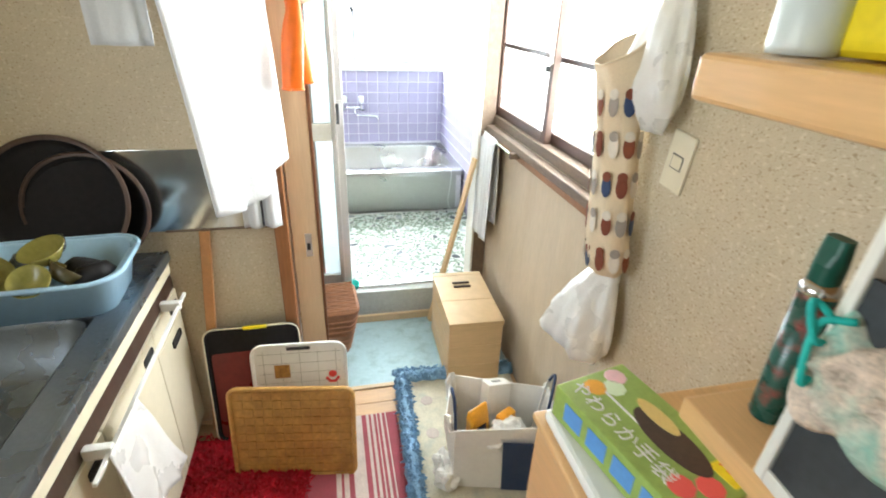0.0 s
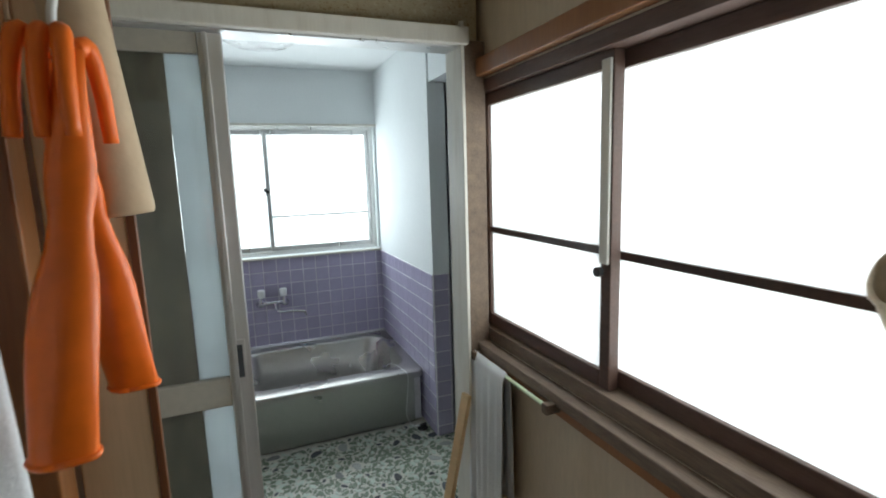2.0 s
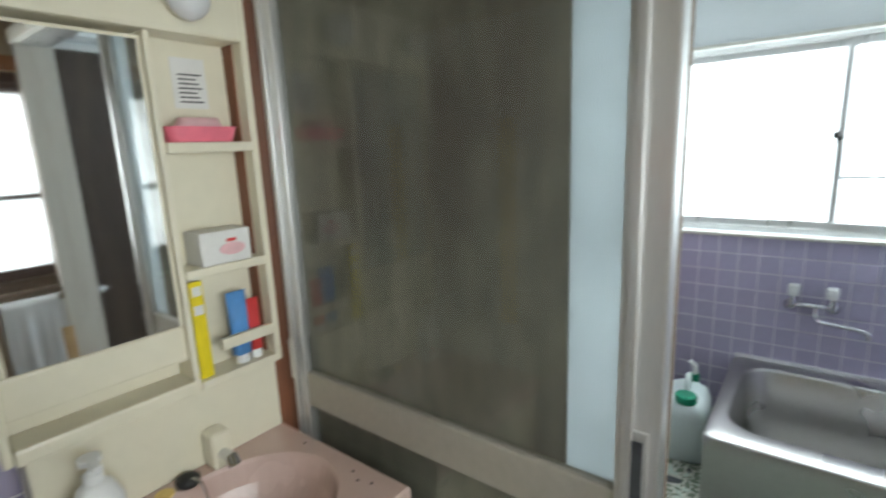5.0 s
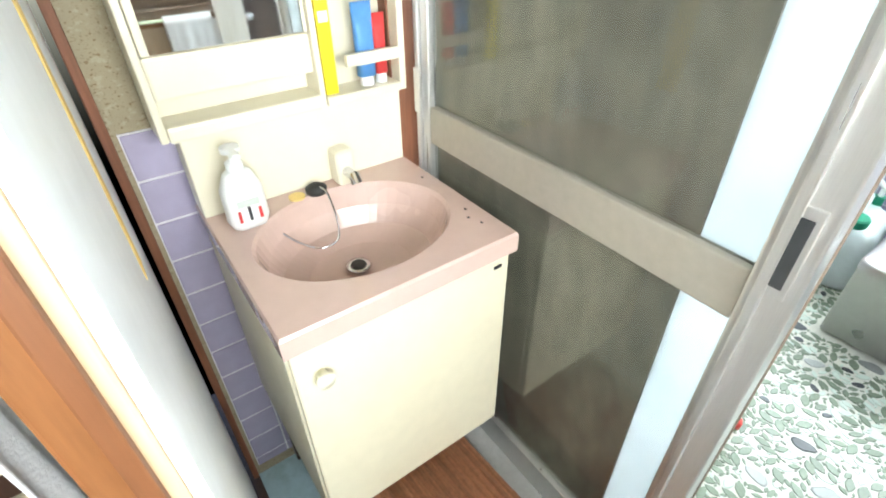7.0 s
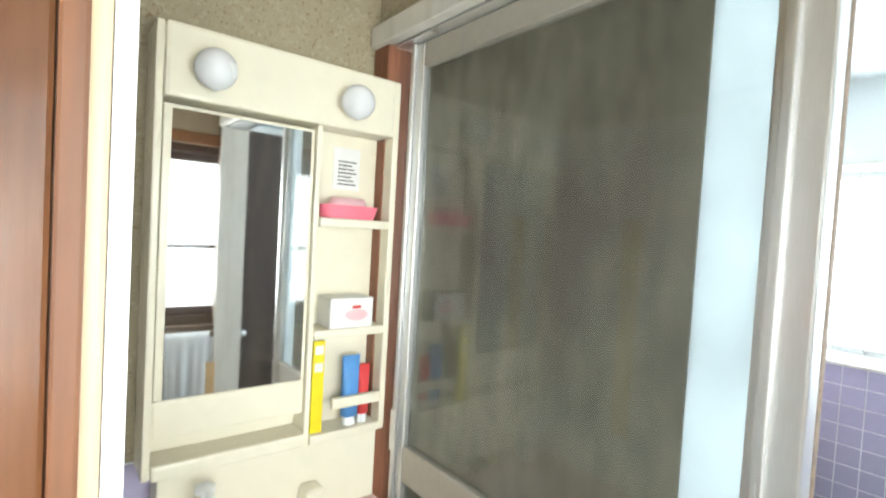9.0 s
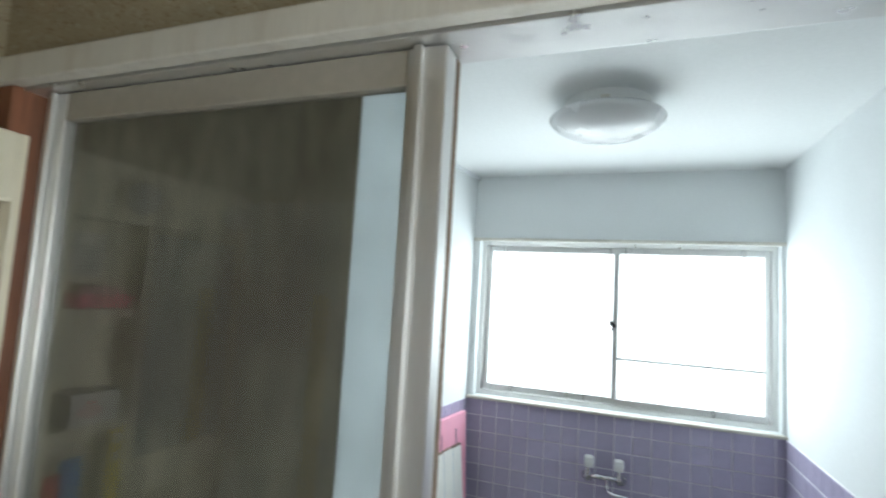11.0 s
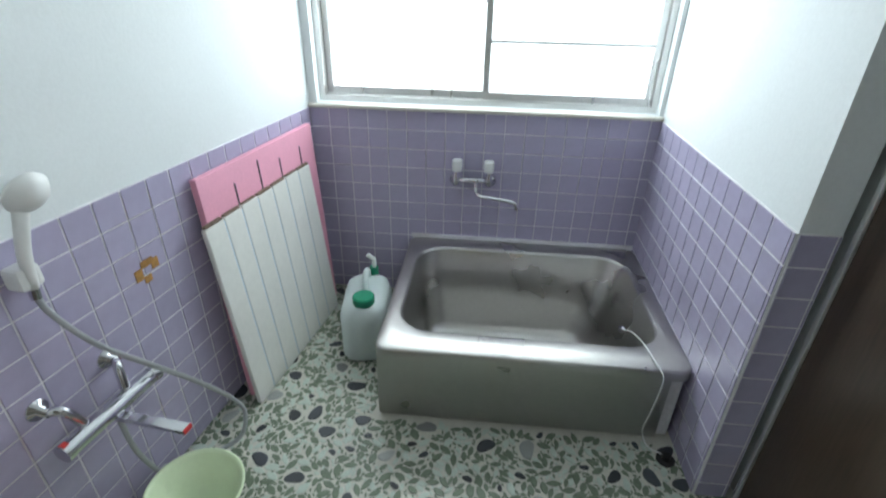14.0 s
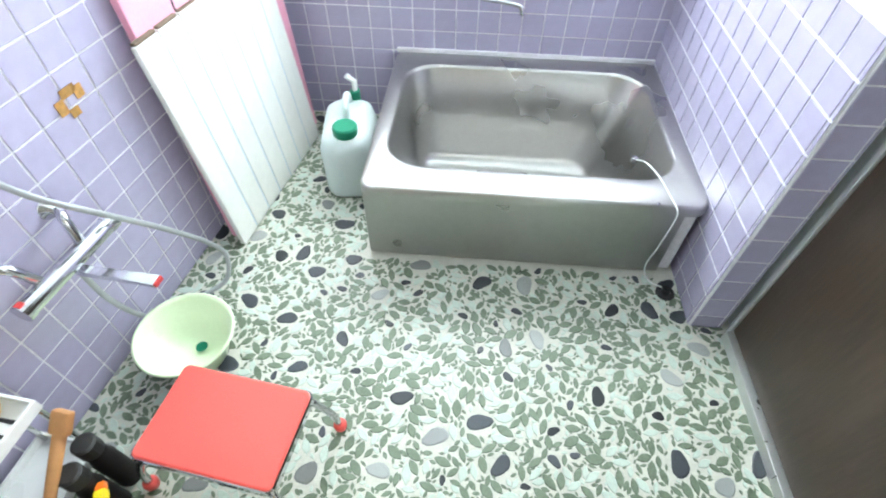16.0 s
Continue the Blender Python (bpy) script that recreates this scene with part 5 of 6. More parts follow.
# ---- kitchen things ----


def sink_unit():
    c = thing("sink_cabinet", (0.0, -3.205, FL), "cream kitchen sink cabinet with brown trim and slotted grips", "kitchen cabinet")
    D, L, T = 0.58, 1.9, 0.85                 # x runs back to -D, y runs towards -L
    part("body", box(-D, -0.022, -L, -0.002, 0.06, T - 0.2), "cream", c)
    part("plinth", box(-D, -0.06, -L, -0.002, 0, 0.06), "brown", c)
    part("top_strip", box(-0.022, -0.004, -L, -0.004, T - 0.085, T - 0.035, 0.003), "cream", c)
    part("brown_band", box(-0.022, -0.008, -L, -0.004, T - 0.15, T - 0.088, 0.002), "brown", c)
    y = -0.004
    for i, w in enumerate((0.3, 0.42, 0.42, 0.42)):
        d = part("door" if i else "drawer", box(-0.022, -0.002, y - w + 0.005, y, 0.065 if i else 0.6, T - 0.153, 0.003), "cream", c)
        part("grip", box(-0.003, 0.0, y - 0.11, y - 0.03, 0.64, 0.668, 0.006), "rubber", d, "dark oval grip slot")
        if not i:
            e = part("door", box(-0.022, -0.002, y - w + 0.005, y, 0.065, 0.595, 0.003), "cream", c)
            part("grip", box(-0.003, 0.0, y - 0.16, y - 0.06, 0.525, 0.555, 0.008), "rubber", e, "dark oval grip slot")
        y -= w
    t = thing("worktop", (0.0, -3.205, FL + T - 0.035), "dark steel worktop with a sunken sink", "worktop")
    b = bmesh.new()
    for a in ((-D, 0.0, -0.42, 0), (-D, 0.0, -L, -1.15), (-0.09, 0.0, -1.15, -0.42), (-D, -0.48, -1.15, -0.42)):
        box(*a, 0.001, 0.035, bm=b)
    bmesh.ops.remove_doubles(b, verts=b.verts, dist=1e-5)
    part("slab", b, "counter", t)
    part("front_lip", box(-0.012, 0.006, -L, 0, 0.002, 0.04, 0.006), "counter", t)
    r = [rr_ring(0.385, 0.725, 0.06, 0.0352, -0.285, -0.785), rr_ring(0.37, 0.71, 0.07, 0.02, -0.285, -0.785), rr_ring(0.33, 0.67, 0.07, -0.13, -0.285, -0.785)]
    part("sink", loft(r, cap0=False), "counter", t, "dark steel sink bowl", smooth=True)
    rail = thing("cloth_rail", (0.0, -3.4, FL + 0.72), "white plastic towel bar hooked over the cabinet doors", "towel rail")
    part("bar", box(0.05, 0.06, -0.72, 0.1, -0.005, 0.006, 0.002), "white", rail)
    for yy in (-0.62, 0.02):
        part("bracket", box(-0.004, 0.062, yy - 0.012, yy + 0.012, -0.016, 0.018, 0.006), "white", rail)
    cl = thing("plastic_bag", (0.055, -3.9, FL + 0.72), "crumpled white plastic bag hung on the bar", "plastic bag")

    def fall(u, v):
        return (0.008 + 0.03 * v + 0.012 * math.sin(u * 14 + v * 5) * v, -0.15 + 0.32 * u * (0.6 + 0.4 * v), 0.012 - 0.36 * v - 0.03 * math.sin(u * 9) * v)
    part("film", sheet(fall, 20, 16, 0.002), "bagfilm", cl, smooth=True)


def splash_panel():
    s = thing("splash_panel", (-0.59, -3.2, FL + 0.93), "polished steel splash panel fixed to the wall", "panel")
    part("steel_sheet", box(0, 0.97, -0.006, -0.001, 0, 0.3, 0.001), "polish", s)
    part("bottom_edge", box(0.6, 0.97, -0.009, -0.006, -0.004, 0.004), "grime", s)
    m = thing("wall_batten", (0.05, -3.245, FL), "orange-brown wooden batten leaning on the wall", "batten")
    part("stick", box(-0.018, 0.018, -0.012, 0.012, 0.0, 0.93, 0.003, m=pose(0, 0, 0, -2.5, 5.5)), "wood2", m)


def dishes():
    t = thing("dish_tub", (-0.24, -3.5, FL + 0.852), "pale blue plastic dish tub full of crockery", "dish tub", rz=4)
    rings = [rr_ring(0.38, 0.26, 0.06, 0), rr_ring(0.43, 0.31, 0.08, 0.11), rr_ring(0.46, 0.34, 0.09, 0.118), rr_ring(0.46, 0.34, 0.09, 0.126), rr_ring(0.42, 0.3, 0.075, 0.12), rr_ring(0.37, 0.25, 0.055, 0.008)]
    part("tub", loft(rings), "blueplastic", t, smooth=True)
    lip = [(x, y, 0.122) for x, y in outline(0.462, 0.342, 0.09, 6)]
    part("lip", sweep(lip + [lip[0]], 0.008, 8), "blueplastic", t, "rolled pale blue lip", smooth=True)
    bowl = [(0, 0), (0.035, 0), (0.04, 0.006), (0.065, 0.045), (0.062, 0.046), (0.036, 0.01), (0, 0.008)]
    for k, (x, y, z, rx, ry, m, s, lab) in enumerate((
            (-0.14, -0.03, 0.08, 20, 30, "olive", 1.0, "olive glazed bowl in the dish tub"),
            (-0.03, -0.06, 0.1, 150, 10, "olive", 0.9, "upturned olive bowl in the dish tub"),
            (0.1, 0.04, 0.1, 160, 20, "black", 1.15, "upturned black lacquer bowl in the dish tub"),
            (-0.08, 0.08, 0.12, 170, 0, "glassy", 0.8, "upturned glass bowl in the dish tub"),
            (0.02, 0.07, 0.13, 30, -20, "glassy", 0.6, "small glass cup in the dish tub"),
            (0.07, -0.07, 0.09, -30, 40, "olivebottle", 0.9, "brown bowl in the dish tub"),
            (0.14, -0.03, 0.12, 165, -12, "black", 1.1, "upturned dark lacquer bowl in the dish tub"),
            (0.02, 0.0, 0.13, 15, -8, "olive", 0.95, "yellow-green glazed bowl in the dish tub"),
            (-0.1, -0.1, 0.11, 25, -15, "glassy", 0.9, "thick glass bowl in the dish tub"),
            (-0.16, 0.06, 0.12, 155, 25, "black", 1.0, "upturned black bowl in the dish tub"),
            (0.02, -0.11, 0.1, 35, 10, "olive", 0.8, "small olive dish in the dish tub"))):
        o = thing("bowl", (-0.24 + x, -3.5 + y, FL + 0.852 + z - 0.04), lab, "bowl", group="dishes in the tub")
        o.matrix_basis = pose(-0.24 + x, -3.5 + y, FL + 0.852 + z + 0.005, rx, ry, 0) @ Matrix.Diagonal((s, s, s, 1))
        part("bowl", lathe(bowl, 28), m, o, smooth=True)
    w = thing("round_tray", (-0.24, -3.3, FL + 0.852), "large black lacquered round tray leaning on the splash panel", "tray")
    part("disc", lathe([(0, 0), (0.185, 0), (0.212, 0.01), (0.22, 0.03), (0.216, 0.032), (0.206, 0.015), (0.185, 0.006), (0, 0.006)], 56, pose(-0.03, 0.045, 0.216, 72)), "black", w, smooth=True)
    part("rim", lathe([(0.206, 0.03), (0.22, 0.03), (0.223, 0.034), (0.22, 0.038), (0.208, 0.037)], 56, pose(-0.03, 0.045, 0.216, 72)), "brown", w, "brown worn rim", smooth=True)
    w2 = thing("round_tray", (-0.16, -3.25, FL + 0.852), "second dark round tray behind the first", "tray")
    part("disc", lathe([(0, 0), (0.16, 0), (0.185, 0.01), (0.19, 0.028), (0.186, 0.03), (0.16, 0.006), (0, 0.006)], 48, pose(-0.03, 0.012, 0.19, 80)), "black", w2, smooth=True)
    part("rim", lathe([(0.178, 0.028), (0.19, 0.028), (0.193, 0.032), (0.19, 0.036), (0.18, 0.035)], 48, pose(-0.03, 0.012, 0.19, 80)), "brown", w2, "brown worn rim", smooth=True)


def slab_tray(name, loc, label, w, h, t, lean, mats, r=0.04, rz=0):
    """A tray stood on edge: a rounded plate with a raised rim."""
    o = thing(name, loc, label, "tray", rz=rz)
    up = pose(0, 0, 0, 90 - lean) @ pose(0, h / 2, 0)
    part("plate", loft([rr_ring(w - 0.02, h - 0.02, r, 0), rr_ring(w, h, r, t * 0.5), rr_ring(w, h, r, t), rr_ring(w - 0.016, h - 0.016, r * 0.9, t), rr_ring(w - 0.026, h - 0.026, r * 0.85, 0.005)], m=up), mats[0], o)
    return o, up


def trays():
    o, up = slab_tray("black_tray", (0.255, -3.33, FL), "large black tray with dark red inside and pale rim", 0.37, 0.53, 0.02, 9, ["black"], 0.045)
    part("inlay", loft([rr_ring(0.33, 0.4, 0.02, 0.0055, 0, -0.05), rr_ring(0.33, 0.4, 0.02, 0.0065, 0, -0.05)], m=up), "darkred", o, "dark red lacquer inside")
    rim = [(x, y, 0.02) for x, y in outline(0.366, 0.526, 0.043, 5)]
    b = sweep(rim + [rim[0]], 0.003, 6)
    b.transform(up)
    part("rim", b, "cream", o, "thin pale rim")
    part("tag", box(-0.03, 0.06, 0.255, 0.268, 0.018, 0.026, 0.002, m=up), "yellow", o, "yellow tape on the edge")
    o, up = slab_tray("white_tray", (0.435, -3.41, FL), "white plastic tray with grid lines and a red mark", 0.37, 0.5, 0.018, 6, ["white"], 0.05, rz=-4)
    for k in range(5):
        part("grid_line", box(-0.16, 0.16, 0.02 + 0.045 * k, 0.0215 + 0.045 * k, 0.0052, 0.006, m=up), "pebblegrey", o)
        part("grid_line", box(-0.14 + 0.07 * k, -0.1385 + 0.07 * k, -0.05, 0.215, 0.0052, 0.006, m=up), "pebblegrey", o)
    part("slot", box(-0.045, 0.045, 0.222, 0.236, 0.0172, 0.0188, m=up), "ink", o, "dark handle slot")
    part("sticker", box(-0.1, -0.04, 0.09, 0.15, 0.0062, 0.007, m=up), "tape", o, "small brown picture sticker")
    part("mark", sweep([(up @ Vector(p)) for p in ((0.1, 0.08, 0.007), (0.115, 0.06, 0.007), (0.135, 0.06, 0.007), (0.15, 0.08, 0.007))], 0.006, 6), "redprint", o, "red curved mark")
    part("mark", lathe([(0, 0), (0.016, 0), (0.016, 0.001), (0, 0.001)], 16, up @ pose(0.125, 0.095, 0.0062)), "redprint", o)
    # woven bamboo tray, strips over and under
    w, h = 0.46, 0.4
    o = thing("bamboo_tray", (0.4, -3.56, FL), "woven golden bamboo tray standing on edge", "tray", rz=-9)
    up = pose(0, 0, 0, 82) @ pose(0, h / 2, 0)
    rim = [(x, y, 0.006) for x, y in outline(w, h, 0.035, 5)]
    b = sweep(rim + [rim[0]], 0.009, 8)
    b.transform(up)
    part("rim", b, "bamboo", o)
    part("backing", loft([rr_ring(w - 0.01, h - 0.01, 0.03, -0.002), rr_ring(w - 0.01, h - 0.01, 0.03, 0.001)], m=up), "bamboo", o)
    nx, ny = 12, 10
    for i in range(nx):
        x = -w / 2 + 0.015 + (w - 0.03) * (i + 0.5) / nx
        for j in range(ny):
            y = -h / 2 + 0.015 + (h - 0.03) * (j + 0.5) / ny
            z = 0.003 if (i + j) % 2 else 0.0055
            a, c = ((w - 0.03) / nx / 2 - 0.001, (h - 0.03) / ny / 2 - 0.004) if (i + j) % 2 else ((w - 0.03) / nx / 2 - 0.004, (h - 0.03) / ny / 2 - 0.001)
            part("strip", box(x - a, x + a, y - c, y + c, 0.001, z, m=up), "bamboo", o)


def rugs():
    r = thing("striped_rug", (0.0, 0.0, FL), "wine red and pale striped woven rug", "rug")
    x0, x1 = 0.3, 0.83
    b = box(x0, x1, -4.6, -3.3, 0.0008, 0.006, 0.002)
    part("ground", b, "rugred", r)
    for x, w in ((0.62, 0.05), (0.69, 0.012), (0.712, 0.012), (0.735, 0.006), (0.752, 0.01), (0.775, 0.006), (0.55, 0.02), (0.58, 0.02)):
        part("stripe", box(x, x + w, -4.6, -3.301, 0.0062, 0.0072), "rugpale", r)
    m = thing("red_mat", (0.2, -3.6, FL), "bright red shaggy mat", "mat", rz=-8)
    part("backing", box(-0.25, 0.24, -0.3, 0.24, 0.0085, 0.014, 0.002), "red", m)
    rng = random.Random(9)
    vs, fs = [], []
    for _ in range(2600):
        x, y = rng.uniform(-0.26, 0.25), rng.uniform(-0.31, 0.25)
        a, l = rng.uniform(0, 6.28), rng.uniform(0.018, 0.035)
        i0 = len(vs)
        dx, dy = math.cos(a), math.sin(a)
        vs += [(x - dy * 0.003, y + dx * 0.003, 0.012), (x + dy * 0.003, y - dx * 0.003, 0.012), (x + dx * l, y + dy * l, 0.012 + l * 0.5), (x + dx * l * 0.4, y + dy * l * 0.4, 0.012 + l * 0.7)]
        fs += [(i0, i0 + 1, i0 + 2), (i0, i0 + 2, i0 + 3), (i0, i0 + 1, i0 + 3), (i0 + 1, i0 + 2, i0 + 3)]
    me = bpy.data.meshes.new("pile")
    me.from_pydata(vs, [], fs)
    me.materials.append(M["red"])
    o = new("pile", me)
    o.parent = m
    o["kind"] = "stuff"
    b = thing("fringed_rug", (1.14, -3.08, FL), "cream patterned rug with a thick blue border", "rug", rz=-3)
    part("field", box(-0.24, 0.3, -1.1, -0.02, 0.008, 0.016, 0.003), "rugcream", b)
    rng = random.Random(3)
    pts = [(-0.255 + 0.006 * math.sin(k * 1.9), -1.1 + 1.07 * k / 40, 0.022) for k in range(41)] + [(-0.24 + 0.55 * k / 20, -0.03 + 0.006 * math.sin(k * 2.3), 0.022) for k in range(21)]
    part("border", sweep(pts, 0.034, 8), "bluepile", b, "thick blue pile border", smooth=True)
    vs, fs = [], []
    for _ in range(2600):
        if rng.random() < 0.66:
            x, y = -0.255 + rng.uniform(-0.03, 0.03), rng.uniform(-1.1, 0.0)
        else:
            x, y = rng.uniform(-0.27, 0.3), -0.03 + rng.uniform(-0.03, 0.03)
        a, l, z = rng.uniform(0, 6.28), rng.uniform(0.015, 0.03), 0.045
        i0 = len(vs)
        dx, dy = math.cos(a), math.sin(a)
        vs += [(x - dy * 0.004, y + dx * 0.004, z), (x + dy * 0.004, y - dx * 0.004, z), (x + dx * l, y + dy * l, z + l * 0.1), (x + dx * l * 0.5, y + dy * l * 0.5, z + l * 0.5)]
        fs += [(i0, i0 + 1, i0 + 2), (i0, i0 + 2, i0 + 3), (i0, i0 + 1, i0 + 3), (i0 + 1, i0 + 2, i0 + 3)]
    me = bpy.data.meshes.new("pile")
    me.from_pydata(vs, [], fs)
    me.materials.append(M["bluepile"])
    o = new("pile", me)
    o.parent = b
    o["kind"] = "stuff"
    for i in range(12):
        x, y = -0.15 + 0.12 * (i % 4), -0.2 - 0.2 * (i // 4)
        part("flower", lathe([(0, 0), (0.03, 0), (0.03, 0.0015), (0, 0.0015)], 8, pose(x, y, 0.0162)), "leafpale" if i % 2 else "rugpale", b)


def hanging_cloths():
    t = thing("hanging_towel", (0.38, -3.53, 1.9), "long white towel hanging from a hanger by the doorway", "towel")

    def fall(u, v):
        top = Vector((0.45, -3.4, 1.9)).lerp(Vector((0.25, -3.76, 1.9)), u)
        low = Vector((0.47, -3.42, 1.2)).lerp(Vector((0.33, -3.72, 1.14)), u)
        p = top.lerp(low, v)
        return (p.x - 0.38 + 0.014 * math.sin(u * 15 + v * 2) * v, p.y + 3.53 + 0.014 * math.sin(u * 11) * v, p.z - 1.9 - 0.05 * math.sin(u * 3.1) * v)
    part("cloth", sheet(fall, 30, 36, 0.004), "whitecloth", t, smooth=True)
    part("hanger", sweep([(0.07, 0.13, 0.004), (-0.13, -0.23, 0.004)], 0.006, 8), "white", t)
    part("cord", sweep([(-0.07, -0.1, 0.004), (-0.07, -0.1, CEIL - 1.9)], 0.002, 6), "white", t)
    s = thing("small_cloth", (0.1, -3.4, 1.95), "small white cloth hanging behind the towel", "cloth")
    part("cloth", sheet(lambda u, v: (-0.1 + 0.16 * u + 0.008 * math.sin(u * 12) * v, 0.015 * math.sin(u * 9) * v, -0.43 * v), 16, 16, 0.003), "whitecloth", s, smooth=True)
    part("string", sweep([(-0.02, 0, 0), (-0.02, 0.0, CEIL - 1.95)], 0.002, 6), "white", s)
    part("line", sweep([(0.02, 0, 0.0), (0.3, -0.12, 0.35), (0.31, -0.12, CEIL - 1.95)], 0.002, 6), "white", s)
    st = thing("striped_cloth", (0.36, -3.26, 1.2), "white kitchen cloth with dark stripes hung by the post", "cloth")
    part("cloth", sheet(lambda u, v: (-0.07 + 0.13 * u, 0.012 * math.sin(u * 14) * v, -0.3 * v), 18, 14, 0.003), "whitecloth", st, smooth=True)
    part("stripe", sheet(lambda u, v: (-0.005 + 0.008 * u, -0.014 + 0.008 * math.sin(v * 3), -0.03 - 0.26 * v), 2, 14, 0.001), "ink", st)
    part("hook", sweep([(0.0, 0.0, 0.0), (0.0, 0.03, 0.02), (0.02, 0.04, 0.02)], 0.003, 6), "chrome", st)
    g = thing("rubber_gloves", (0.53, -3.34, 1.88), "pair of orange rubber gloves hanging from a white hook", "gloves", rz=-97)
    for k, (sx, L) in enumerate(((-0.085, 0.46), (0.095, 0.45))):
        rings = []
        for i in range(15):
            f = i / 14
            rad = 0.013 + 0.013 * min(1, f * 3) + 0.012 * max(0, f - 0.55) - 0.008 * math.exp(-((f - 0.45) / 0.1) ** 2)
            cx = sx * (0.25 + 0.9 * f) + 0.006 * math.sin(f * 9 + k)
            rings.append([(cx + rad * 0.6 * math.cos(a) * (1 + 0.12 * math.sin(3 * a + f * 9)), sx * 0.25 * (1 - f) + rad * 1.05 * math.sin(a) * (1 + 0.1 * math.sin(2 * a + f * 7)), -0.06 - L * f * 0.9) for a in [2 * math.pi * j / 18 for j in range(18)]])
        gl = part("glove", loft(rings, cap0=True, cap1=False), "orange", g, smooth=True)
        for j in range(3):
            part("finger", sweep([(sx * 0.2, 0.012 * (j - 1), -0.05), (sx * 0.35, 0.02 * (j - 1), -0.045), (sx * 0.5, 0.024 * (j - 1), -0.09), (sx * 0.55, 0.026 * (j - 1), -0.15)], 0.011, 10, smooth_n=4, r_end=0.008), "orange", gl, smooth=True)
        part("cuff_rim", sweep([(rings[-1][j % 18]) for j in range(19)], 0.0035, 6), "orange", gl, smooth=True)
    part("hook", sweep([(0, 0, -0.07), (0.0, 0, -0.02), (-0.018, 0, 0.02), (0.0, 0, 0.05), (0.012, 0, 0.08)], 0.005, 8, smooth_n=5), "white", g, "white plastic hook", smooth=True)
    part("cord", sweep([(0.0, 0.01, 0.04), (-0.01, 0.02, CEIL - 1.9)], 0.003, 6), "yellow", g, "yellow cord")
    r = thing("rolled_cloth", (0.555, -3.245, 1.64), "beige rolled blind hanging beside the doorway", "roll")
    part("roll", lathe([(0, 0), (0.035, 0), (0.038, 0.006), (0.032, 0.72), (0, 0.725)], 24, pose(0, 0, 0, 0, -6)), "pale", r, smooth=True)
    part("end_mark", lathe([(0, -0.0015), (0.012, -0.0015), (0.012, 0), (0, 0)], 12, pose(0, 0, 0, 0, -6)), "brown", r)


def wall_bags():
    d = thing("bag_holder", (1.365, -3.76, 0.975), "canvas bag holder tube printed with small animals", "bag holder")
    d.matrix_basis = pose(1.375, -3.875, 0.965, -10)
    rings = []
    for i in range(25):
        f = i / 24
        rx, ry = 0.05 + 0.005 * math.sin(f * 9), 0.078 + 0.004 * math.sin(f * 13 + 1)
        if f < 0.06:
            rx, ry = rx * (0.6 + 6.6 * f), ry * (0.7 + 5 * f)
        if f > 0.9:
            rx, ry = rx * (1 + (f - 0.9) * 2.2), ry * (1 + (f - 0.9) * 1.4)
        rings.append([(rx * math.cos(a) + 0.004 * math.sin(5 * a + 12 * f), ry * math.sin(a), 0.57 * f + (0.09 * (0.5 + 0.5 * math.cos(a)) * max(0, f - 0.8) * 5 if f > 0.8 else 0)) for a in [2 * math.pi * j / 32 for j in range(32)]])
    t = part("tube", loft(rings, cap0=True, cap1=False), "cotton", d, smooth=True)
    part("hem", sweep([rings[-1][j % 32] for j in range(33)], 0.004, 6), "cotton", d)
    rng = random.Random(12)
    for row in range(5):
        for k in range(6):
            a = radians(105 + 36 * k + 8 * (row % 2))
            z = 0.05 + 0.105 * row
            rx, ry = 0.0555, 0.0825
            n = Vector((math.cos(a) / rx, math.sin(a) / ry, 0)).normalized()
            m = Matrix.Translation((rx * math.cos(a), ry * math.sin(a), z)) @ n.to_track_quat("Z", "Y").to_matrix().to_4x4()
            body, head = (("dogbrown", "dogwhite"), ("doggrey", "dogwhite"), ("navy", "dogbrown"), ("dogbrown", "dogbrown"), ("dogwhite", "doggrey"))[(row * 2 + k) % 5]
            p = part("print", lathe([(0, 0.0012), (0.7, 0.001), (1, 0)], 12, m @ pose(0, 0, 0) @ Matrix.Diagonal((0.0155, 0.03, 1, 1))), body, d)
            part("print", lathe([(0, 0.0012), (0.7, 0.001), (1, 0)], 10, m @ pose(0, 0.027, 0.0012) @ Matrix.Diagonal((0.014, 0.014, 1, 1))), head, p)
    part("strap", sweep([(0.06, -0.02, 0.68), (0.075, 0.0, 0.78)], 0.004, 6), "cotton", d)

    def bag(name, loc, w, h, depth, label, skew=0.0):
        o = thing(name, loc, label, "plastic bag")
        rr = random.Random(int(w * 1000))
        rings = []
        for i in range(17):
            f = i / 16
            s = math.sin(min(1, f * 1.25) * math.pi * 0.5) ** 0.8 * (1 - 0.55 * max(0, f - 0.8) / 0.2)
            ring = []
            for j in range(30):
                a = 2 * math.pi * j / 30
                wob = 1 + 0.1 * math.sin(a * 4 + f * 7) + 0.06 * math.sin(a * 9 + f * 3) + rr.uniform(-0.02, 0.02)
                ring.append((-abs(0.5 + 0.5 * math.cos(a)) * depth * s * wob * 0.9, (w / 2) * math.sin(a) * s * wob + skew * f, -h * f))
            rings.append(ring)
        part("film", loft(rings), "bagfilm", o, smooth=True)
        part("loop", sweep([(0, 0, -0.02), (-0.006, 0.012, 0.03), (0.0, 0, 0.06)], 0.004, 6), "bagfilm", o)
        return o
    bag("carrier_bag", (1.44, -3.88, 1.78), 0.22, 0.4, 0.1, "white plastic bag hanging knotted on the wall")
    bag("carrier_bag", (1.455, -3.83, 1.0), 0.25, 0.39, 0.2, "full white plastic bag hanging low on the wall", skew=0.02)
